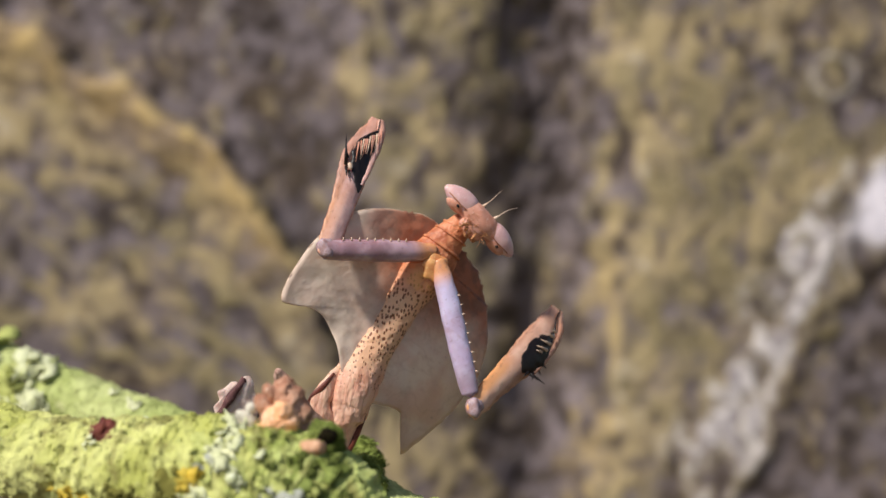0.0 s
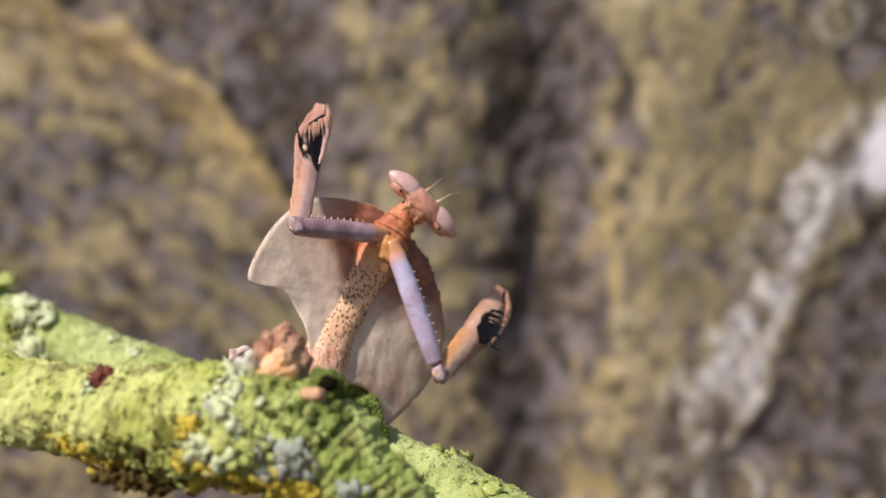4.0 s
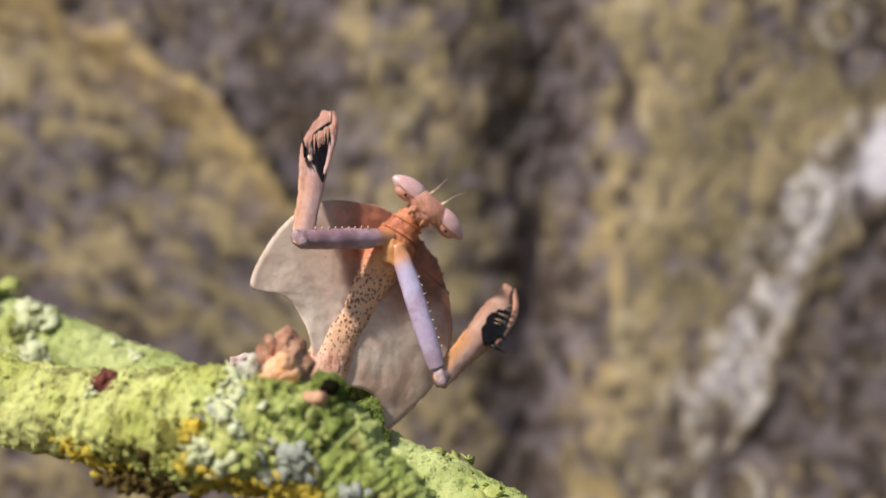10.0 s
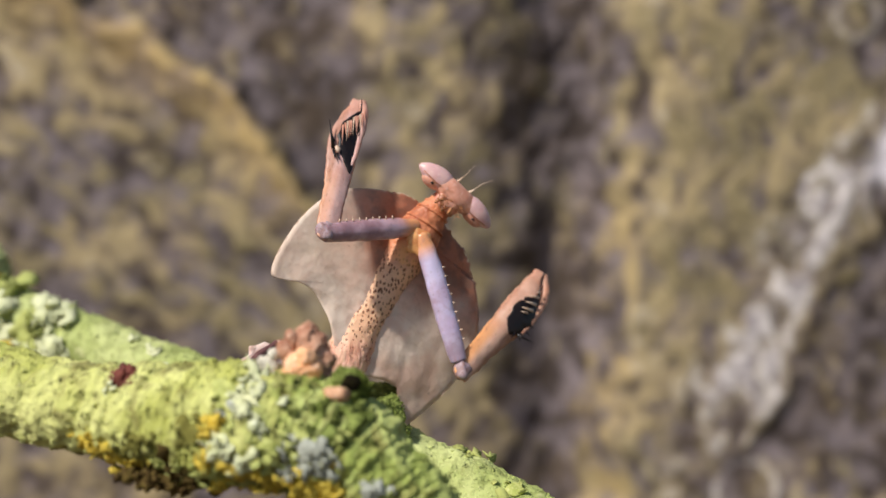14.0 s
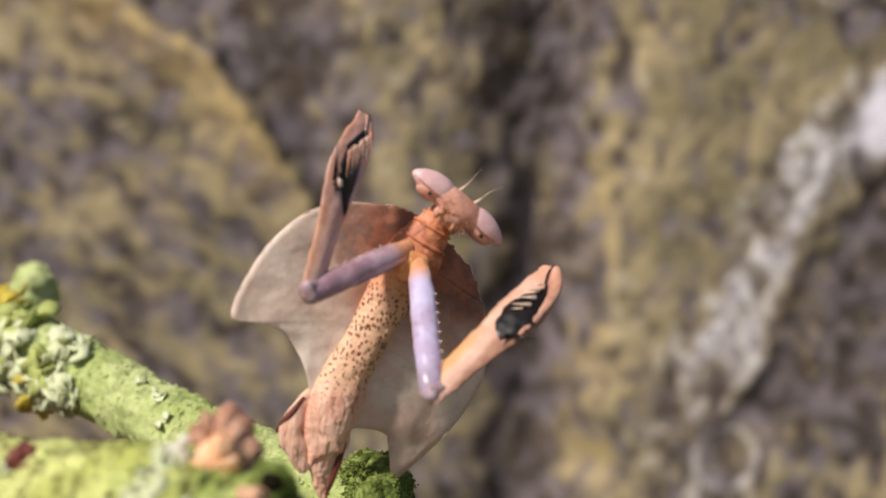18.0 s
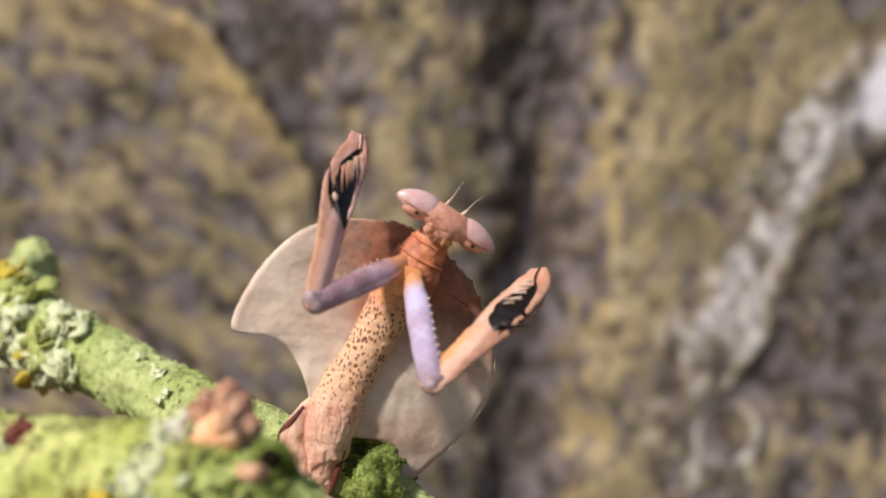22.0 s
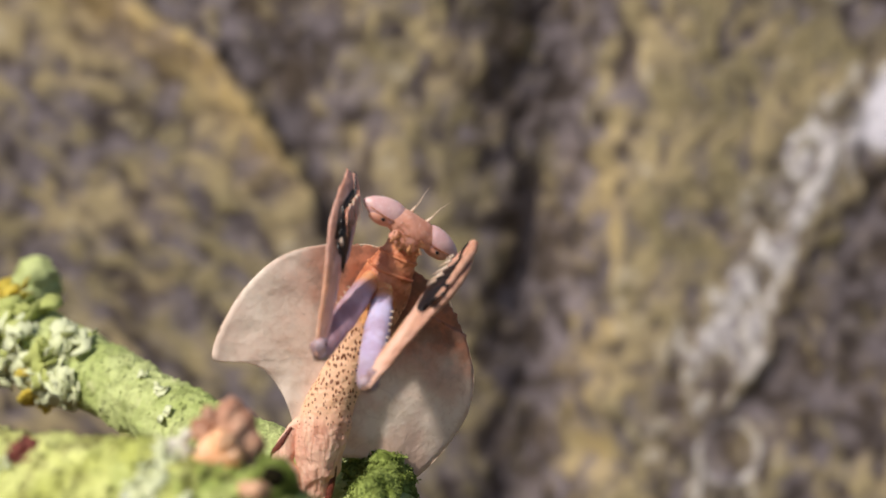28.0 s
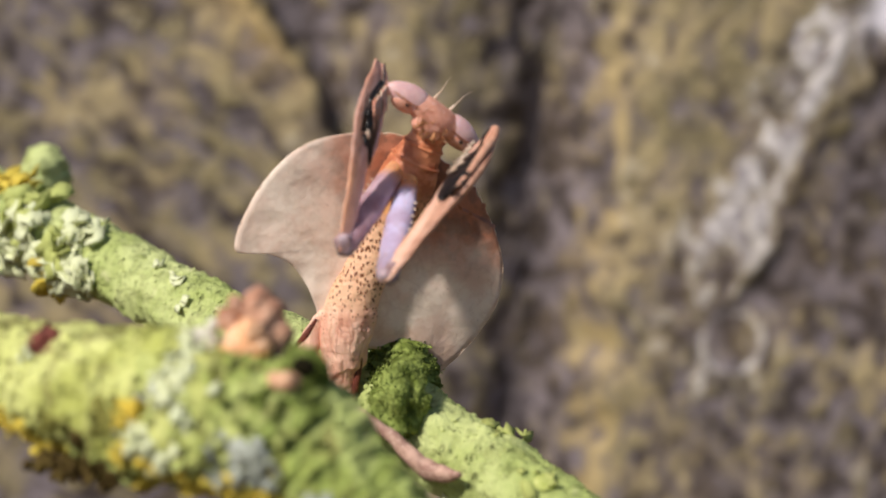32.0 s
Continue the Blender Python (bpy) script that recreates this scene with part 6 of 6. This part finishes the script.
    walk(coxa_2, [
        (0, aim(7.63, 0.11, 23.83, 13.33, -5.1, 7.41)),
        (0.5, aim(7.63, 0.11, 23.83, 13.21, -4.82, 7.28)),
        (1, aim(7.63, 0.11, 23.83, 13.14, -4.33, 7.09)),
        (1.5, aim(7.63, 0.11, 23.83, 13.09, -3.78, 6.98)),
        (2, aim(7.63, 0.11, 23.83, 12.28, -2.72, 6.58)),
        (2.5, aim(7.63, 0.11, 23.83, 12.29, -2.19, 6.53)),
        (3, aim(7.63, 0.11, 23.83, 14.32, -2.61, 7.24)),
        (3.5, aim(7.63, 0.11, 23.83, 14.84, -2.12, 7.44)),
        (4, aim(7.63, 0.11, 23.83, 14.65, -1.5, 7.39)),
        (4.5, aim(7.63, 0.11, 23.83, 14.81, -1.56, 7.53)),
        (6.5, aim(7.63, 0.11, 23.83, 14.77, -2.28, 7.7)),
        (7, aim(7.63, 0.11, 23.83, 14.65, -2.28, 7.67)),
        (7.5, aim(7.63, 0.11, 23.83, 14.51, -2.35, 7.64)),
        (8, aim(7.63, 0.11, 23.83, 14.53, -2.41, 7.68)),
        (8.5, aim(7.63, 0.11, 23.83, 14.63, -2.44, 7.74)),
        (9, aim(7.63, 0.11, 23.83, 14.48, -2.5, 7.71)),
        (9.5, aim(7.63, 0.11, 23.83, 14.34, -2.54, 7.62)),
        (10, aim(7.63, 0.11, 23.83, 14.17, -2.49, 7.5)),
        (10.5, aim(7.63, 0.11, 23.83, 13.89, -2.37, 7.38)),
        (11, aim(7.63, 0.11, 23.83, 13.85, -2.37, 7.33)),
        (11.5, aim(7.63, 0.11, 23.83, 13.68, -2.32, 7.21)),
        (12, aim(7.63, 0.11, 23.83, 13.81, -2.3, 7.22)),
        (12.5, aim(7.63, 0.11, 23.83, 13.85, -2.35, 7.3)),
        (13, aim(7.63, 0.11, 23.83, 13.82, -2.31, 7.33)),
        (13.5, aim(7.63, 0.11, 23.83, 13.88, -2.43, 7.42)),
        (14, aim(7.63, 0.11, 23.83, 13.91, -2.47, 7.49)),
        (14.5, aim(7.63, 0.11, 23.83, 13.7, -2.71, 7.59)),
        (16.5, aim(7.63, 0.11, 23.83, 7.68, -9.96, 11.39)),
        (17, aim(7.63, 0.11, 23.83, 8.44, -10.86, 12.21)),
        (17.5, aim(7.63, 0.11, 23.83, 8.37, -11.01, 12.34)),
        (18, aim(7.63, 0.11, 23.83, 8.39, -11.18, 12.52)),
        (18.5, aim(7.63, 0.11, 23.83, 8.32, -11.48, 12.81)),
        (19, aim(7.63, 0.11, 23.83, 8.52, -11.84, 13.22)),
        (19.5, aim(7.63, 0.11, 23.83, 8.69, -11.64, 13.02)),
        (20, aim(7.63, 0.11, 23.83, 9.03, -12.04, 13.51)),
        (20.5, aim(7.63, 0.11, 23.83, 9.33, -12.33, 13.91)),
        (21, aim(7.63, 0.11, 23.83, 9.81, -12.66, 14.43)),
        (21.5, aim(7.63, 0.11, 23.83, 10.35, -12.94, 14.98)),
        (22, aim(7.63, 0.11, 23.83, 10.91, -13.05, 15.33)),
        (22.5, aim(7.63, 0.11, 23.83, 11.39, -13.03, 15.5)),
        (23, aim(7.63, 0.11, 23.83, 11.79, -12.95, 15.56)),
        (23.5, aim(7.63, 0.11, 23.83, 12.36, -12.86, 15.74)),
        (24, aim(7.63, 0.11, 23.83, 12.54, -12.99, 16.05)),
        (24.5, aim(7.63, 0.11, 23.83, 12.35, -13.77, 17.42)),
        (25, aim(7.63, 0.11, 23.83, 10.57, -14.12, 17.12)),
        (25.5, aim(7.63, 0.11, 23.83, 9.9, -14.16, 16.96)),
        (27.5, aim(7.63, 0.11, 23.83, 8.1, -14.4, 17.09)),
        (28, aim(7.63, 0.11, 23.83, 7.66, -14.52, 17.35)),
        (28.5, aim(7.63, 0.11, 23.83, 7.54, -14.56, 17.45)),
        (29, aim(7.63, 0.11, 23.83, 7.72, -14.65, 17.66)),
        (29.5, aim(7.63, 0.11, 23.83, 7.82, -14.7, 17.76)),
        (30, aim(7.63, 0.11, 23.83, 7.57, -14.64, 17.62)),
        (30.5, aim(7.63, 0.11, 23.83, 7.95, -14.79, 18)),
        (31, aim(7.63, 0.11, 23.83, 7.98, -14.78, 17.98)),
        (31.5, aim(7.63, 0.11, 23.83, 7.71, -14.73, 17.84)),
        (32, aim(7.63, 0.11, 23.83, 7.7, -14.8, 18.01)),
    ])
    walk(femur_2, [
        (0, aim(13.33, -5.1, 7.41, 26.15, 4.88, 19.91, -0)),
        (0.5, aim(13.21, -4.82, 7.28, 25.92, 5.37, 19.72, -0)),
        (1, aim(13.14, -4.33, 7.09, 25.69, 5.75, 19.78, -0)),
        (1.5, aim(13.09, -3.78, 6.98, 25.75, 5.97, 19.82, -0)),
        (2, aim(12.28, -2.72, 6.58, 25.1, 6.63, 19.57, -0)),
        (2.5, aim(12.29, -2.19, 6.53, 25.31, 6.26, 19.92, -0)),
        (3, aim(14.32, -2.61, 7.24, 26.8, 6.71, 20.57, -0)),
        (3.5, aim(14.84, -2.12, 7.44, 27.25, 6.97, 20.98, -0)),
        (4, aim(14.65, -1.5, 7.39, 27.12, 7.53, 20.93, -0)),
        (4.5, aim(14.81, -1.56, 7.53, 27.26, 7.22, 21.26, -0)),
        (6.5, aim(14.77, -2.28, 7.7, 27.29, 6.66, 21.24, -0)),
        (7, aim(14.65, -2.28, 7.67, 27.24, 6.59, 21.21, -0)),
        (7.5, aim(14.51, -2.35, 7.64, 27.25, 6.68, 20.92, -0)),
        (8, aim(14.53, -2.41, 7.68, 27.2, 6.62, 21.02, -0)),
        (8.5, aim(14.63, -2.44, 7.74, 27.25, 6.58, 21.15, -0)),
        (9, aim(14.48, -2.5, 7.71, 27.13, 6.68, 20.98, -0)),
        (9.5, aim(14.34, -2.54, 7.62, 26.8, 6.88, 20.89, -0)),
        (10, aim(14.17, -2.49, 7.5, 26.54, 6.89, 20.89, -0)),
        (10.5, aim(13.89, -2.37, 7.38, 26.49, 6.81, 20.69, -0)),
        (11, aim(13.85, -2.37, 7.33, 26.42, 6.82, 20.66, -0)),
        (11.5, aim(13.68, -2.32, 7.21, 26.35, 6.68, 20.58, -0)),
        (12, aim(13.81, -2.3, 7.22, 26.41, 6.33, 20.9, -0)),
        (12.5, aim(13.85, -2.35, 7.3, 26.44, 6.12, 21.09, -0)),
        (13, aim(13.82, -2.31, 7.33, 26.48, 6.18, 21.04, -0)),
        (13.5, aim(13.88, -2.43, 7.42, 26.48, 5.78, 21.34, -0)),
        (14, aim(13.91, -2.47, 7.49, 26.32, 5.61, 21.67, -0)),
        (14.5, aim(13.7, -2.71, 7.59, 26.26, 5.44, 21.59, -0)),
        (16.5, aim(7.68, -9.96, 11.39, 21.34, -1.3, 23.99, -44)),
        (17, aim(8.44, -10.86, 12.21, 21.95, -1.39, 24.36, -44)),
        (17.5, aim(8.37, -11.01, 12.34, 21.78, -1.7, 24.74, -45)),
        (18, aim(8.39, -11.18, 12.52, 21.77, -1.48, 24.63, -45)),
        (18.5, aim(8.32, -11.48, 12.81, 21.76, -1.76, 24.87, -45)),
        (19, aim(8.52, -11.84, 13.22, 21.73, -2.07, 25.48, -46)),
        (19.5, aim(8.69, -11.64, 13.02, 21.82, -1.54, 25.09, -46)),
        (20, aim(9.03, -12.04, 13.51, 21.8, -1.15, 25.28, -46)),
        (20.5, aim(9.33, -12.33, 13.91, 21.62, -0.64, 25.43, -46)),
        (21, aim(9.81, -12.66, 14.43, 21.52, -0.1, 25.62, -47)),
        (21.5, aim(10.35, -12.94, 14.98, 21.43, 0.56, 25.71, -47)),
        (22, aim(10.91, -13.05, 15.33, 21.37, 1.17, 25.76, -47)),
        (22.5, aim(11.39, -13.03, 15.5, 21.3, 1.7, 25.75, -48)),
        (23, aim(11.79, -12.95, 15.56, 21.23, 2.14, 25.74, -48)),
        (23.5, aim(12.36, -12.86, 15.74, 21.09, 2.62, 25.95, -50)),
        (24, aim(12.54, -12.99, 16.05, 19.77, 3.21, 26.33, -53)),
        (24.5, aim(12.35, -13.77, 17.42, 19.2, 2.74, 27.46, -55)),
        (25, aim(10.57, -14.12, 17.12, 18.31, 1.57, 27.81, -54)),
        (25.5, aim(9.9, -14.16, 16.96, 18, 1.18, 27.89, -60)),
        (27.5, aim(8.1, -14.4, 17.09, 17.53, -0.34, 28.66, -68)),
        (28, aim(7.66, -14.52, 17.35, 17.47, -0.84, 29.05, -70)),
        (28.5, aim(7.54, -14.56, 17.45, 17.33, -0.72, 28.96, -70)),
        (29, aim(7.72, -14.65, 17.66, 17.16, -0.54, 29.14, -70)),
        (29.5, aim(7.82, -14.7, 17.76, 17.1, -0.45, 29.21, -70)),
        (30, aim(7.57, -14.64, 17.62, 17.11, -0.82, 29.38, -70)),
        (30.5, aim(7.95, -14.79, 18, 16.96, -0.26, 29.31, -70)),
        (31, aim(7.98, -14.78, 17.98, 16.88, -0.2, 29.31, -70)),
        (31.5, aim(7.71, -14.73, 17.84, 16.95, -0.64, 29.51, -70)),
        (32, aim(7.7, -14.8, 18.01, 16.94, -0.54, 29.49, -70)),
    ])
    walk(shield, [(0, swung(-5)), (4.5, swung(-6)), (14.5, swung(-7)), (16.5, swung(-4)), (22, swung(-2, 0)), (23.5, swung(-2, 0)), (25, swung(3, 1)), (28, swung(1, 3)), (32, swung(1, 3))])
    walk(legs[0], [(0, pose(0, 0, 0)), (2.4, pose(0, 0, 0)), (3.2, pose(0, 0, -0.002)), (4.5, pose(0, 0, -0.005)), (32, pose(0, 0, -0.005))])
    fold = Vector((-0.015, -0.003, 0.004))

    def folded(x, z, turn):
        return Matrix.Translation(fold + Vector((x * MM, 0, z * MM))) @ Matrix.Rotation(math.radians(turn), 4, "Y") @ Matrix.Translation(-fold)

    walk(legs[1], [(0, folded(0.3, 0.7, 0)), (2, folded(0.3, 0.7, 0)), (2.5, folded(0.8, 0.3, 6)), (3, folded(3.0, 3.0, 18)), (4, folded(3.9, 2.2, 20)), (4.5, folded(3.9, 2.2, 20)), (14.5, folded(3.9, 2.2, 20)), (16.5, folded(4.4, -6, 26)), (32, folded(4.4, -6, 26))])
    # the gripping foot keeps its place on the limb
    walk(legs[2], [
        (0, pose(-0.00138, 0.01092, -0.00816, 2.61, -12.2, -14.98)),
        (1, pose(-0.00148, 0.01033, -0.00843, 4.22, -10.65, -14.36)),
        (2, pose(-0.00057, 0.00966, -0.01016, 8.23, -7.5, -18.51)),
        (3, pose(0.00168, 0.00757, -0.00305, 14.21, -6.06, -22.63)),
        (4, pose(0.0006, 0.00693, -0.0009, 18.34, -6.44, -21.31)),
        (4.5, pose(0.00074, 0.00673, -0.00083, 18.45, -6.82, -21.53)),
        (6.5, pose(0.00008, 0.0057, -0.00115, 15.33, -8.8, -19.38)),
        (7, pose(0.00008, 0.00564, -0.00128, 15.12, -8.84, -19.33)),
        (8, pose(-0.00008, 0.00557, -0.00126, 14.48, -8.61, -19.17)),
        (9, pose(0.00004, 0.00548, -0.00142, 13.91, -8.87, -18.75)),
        (10, pose(-0.00002, 0.00545, -0.00142, 13.16, -7.93, -17.76)),
        (11, pose(-0.00035, 0.00571, -0.00205, 12.27, -8.3, -15.57)),
        (12, pose(-0.00024, 0.00555, -0.00197, 12.54, -8.53, -15.61)),
        (13, pose(-0.00035, 0.00541, -0.00189, 12.94, -8.33, -15.88)),
        (14, pose(-0.0001, 0.00564, -0.00225, 11.92, -8.83, -15.53)),
        (14.5, pose(-0.00016, 0.00572, -0.00205, 11.49, -8.7, -15.69)),
        (16.5, pose(0.00126, 0.00633, -0.00202, 6.5, -6.17, -18.56)),
        (17, pose(0.00034, 0.00735, -0.00493, 4.72, -7.62, -15.8)),
        (18, pose(0.00013, 0.00726, -0.00548, 3.36, -7.01, -15.45)),
        (19, pose(0.00135, 0.00613, -0.00469, 4.61, -7.51, -17.28)),
        (20, pose(0.00005, 0.00474, -0.00337, 4.55, -5.5, -13.65)),
        (21, pose(-0.00049, 0.00344, -0.00155, 5.11, -6.17, -9.29)),
        (22, pose(-0.00094, 0.00284, -0.00064, 4.22, -5.99, -4.64)),
        (23, pose(-0.00138, 0.00271, -0.00085, 2.72, -5.53, -0.39)),
        (24, pose(0.00011, 0.00156, -0.00134, 2.68, -5.08, 6.38)),
        (25, pose(-0.00122, 0.00238, 0.0003, 2.07, 1.64, 3.19)),
        (25.5, pose(-0.0012, 0.00253, 0.00009, 1.9, 2.05, 2.15)),
        (27.5, pose(-0.00023, 0.00105, -0.0002, 1.35, 1.02, -2.32)),
        (28, pose(-0.00004, 0.00086, -0.00017, 1.41, -0.21, -2.36)),
        (29, pose(-0.00003, 0.00031, -0.00003, 0.71, -0.08, -1.28)),
        (30, pose(-0.00003, 0.00012, 0.00008, 0.41, 0.24, -0.49)),
        (31, pose(0, 0, 0, 0, 0, 0)),
        (32, pose(-0.0002, 0.00001, 0.00028, -0.52, -0.04, 0.39)),
    ])
    walk(head, [
        (0, pose(0.012, 0.00078, 0.03021, -7.77, 35.87, -1.26)),
        (0.5, pose(0.01202, 0.00083, 0.03003, -7.84, 36.81, 0.16)),
        (1, pose(0.01203, 0.00078, 0.03004, -6.25, 37.4, 0.26)),
        (1.5, pose(0.01222, 0.00065, 0.02995, -4.41, 39.68, 0.31)),
        (2, pose(0.01225, 0.00045, 0.03005, -1.47, 44.68, 0.72)),
        (2.5, pose(0.01237, 0.00026, 0.03035, 1.38, 45.17, 2.58)),
        (3, pose(0.01142, 0.00047, 0.03015, 6.66, 38.17, -0.09)),
        (3.5, pose(0.01155, 0.00038, 0.03018, 9.79, 36.08, 1.27)),
        (4, pose(0.01154, 0.0004, 0.03014, 10.44, 36.94, 1.79)),
        (4.5, pose(0.01167, 0.0003, 0.03031, 10, 36.5, 0.17)),
        (6.5, pose(0.01162, 0.00049, 0.03033, 5.94, 35.37, -0.09)),
        (7, pose(0.01156, 0.00052, 0.03031, 5.43, 35.77, 0.48)),
        (7.5, pose(0.01162, 0.00055, 0.03012, 5.2, 36.69, -0.19)),
        (8, pose(0.0116, 0.00055, 0.03017, 4.81, 36.25, 0.29)),
        (8.5, pose(0.01152, 0.00056, 0.03029, 4.4, 36.15, 0.91)),
        (9, pose(0.01145, 0.00063, 0.03018, 3.85, 35.64, 0.95)),
        (9.5, pose(0.01132, 0.00067, 0.03028, 3.75, 33.7, 0.15)),
        (10, pose(0.01137, 0.00071, 0.03012, 3.95, 34.45, -0.01)),
        (10.5, pose(0.01163, 0.00071, 0.03017, 3.1, 34.6, 1.34)),
        (11, pose(0.01145, 0.00078, 0.03016, 2.19, 34.33, 2.21)),
        (11.5, pose(0.01158, 0.00075, 0.03006, 2.38, 34.6, 2.07)),
        (12, pose(0.01159, 0.00074, 0.03014, 2.31, 34.52, 1.73)),
        (12.5, pose(0.01156, 0.00071, 0.03019, 3.4, 34.61, 1.85)),
        (13, pose(0.01155, 0.00073, 0.03014, 3.31, 34.46, 2.67)),
        (13.5, pose(0.01148, 0.00072, 0.03028, 2.84, 34.34, 2.09)),
        (14, pose(0.01148, 0.00072, 0.03026, 2.7, 33.6, 2.0)),
        (14.5, pose(0.01142, 0.00078, 0.0302, 2.2, 33.0, 2.0)),
        (16.5, pose(0.01117, 0.00085, 0.03012, -0.72, 33.3, 8.89)),
        (17, pose(0.0115, 0.00087, 0.03033, -6.11, 34.67, 6.39)),
        (17.5, pose(0.01144, 0.00092, 0.03026, -8.46, 34.77, 4.83)),
        (18, pose(0.01146, 0.00092, 0.03026, -8.32, 34.68, 4.44)),
        (18.5, pose(0.01141, 0.00091, 0.03031, -8.12, 34.1, 3.39)),
        (19, pose(0.01121, 0.00092, 0.03062, -8.26, 33.38, 1.95)),
        (19.5, pose(0.01132, 0.00095, 0.0304, -8.52, 35.03, 3.32)),
        (20, pose(0.01099, 0.0011, 0.03069, -7.41, 28.67, 4.91)),
        (20.5, pose(0.01094, 0.00116, 0.03054, -7.07, 27.55, 7.83)),
        (21, pose(0.01083, 0.00123, 0.03055, -6.66, 26.72, 9.83)),
        (21.5, pose(0.01089, 0.00129, 0.03044, -6.97, 27.21, 12.05)),
        (22, pose(0.01082, 0.00137, 0.03041, -7.48, 27.13, 15.4)),
        (22.5, pose(0.01083, 0.00143, 0.03044, -8.21, 27.3, 16.45)),
        (23, pose(0.01083, 0.0015, 0.03045, -8.96, 28, 19.82)),
        (23.5, pose(0.01098, 0.00157, 0.03045, -8.75, 29.36, 22.22)),
        (24, pose(0.01082, 0.00165, 0.0301, -9.55, 38.08, 28.53)),
        (24.5, pose(0.0106, 0.00163, 0.03008, -6.97, 34.78, 28.53)),
        (25, pose(0.011, 0.00161, 0.03045, -6.35, 35.66, 25.69)),
        (25.5, pose(0.01094, 0.00159, 0.03039, -6.26, 36.13, 24.9)),
        (27.5, pose(0.01081, 0.00151, 0.03063, -6.66, 35.83, 22.91)),
        (28, pose(0.01085, 0.00152, 0.03089, -6.93, 33.88, 22.99)),
        (28.5, pose(0.01081, 0.00154, 0.03073, -6.61, 34.91, 24.57)),
        (29, pose(0.01065, 0.00157, 0.03079, -12.53, 36.61, 23.2)),
        (29.5, pose(0.01064, 0.00159, 0.03082, -13.86, 36.94, 24.15)),
        (30, pose(0.0106, 0.00161, 0.03091, -14.71, 37.38, 24.63)),
        (30.5, pose(0.01046, 0.00162, 0.0308, -17.4, 37.65, 24.65)),
        (31, pose(0.01051, 0.00163, 0.03088, -16.24, 37.39, 25.26)),
        (31.5, pose(0.01054, 0.00164, 0.03098, -14.22, 36.94, 26.76)),
        (32, pose(0.01057, 0.00166, 0.03094, -14.18, 37.25, 27.46)),
    ])


motions()
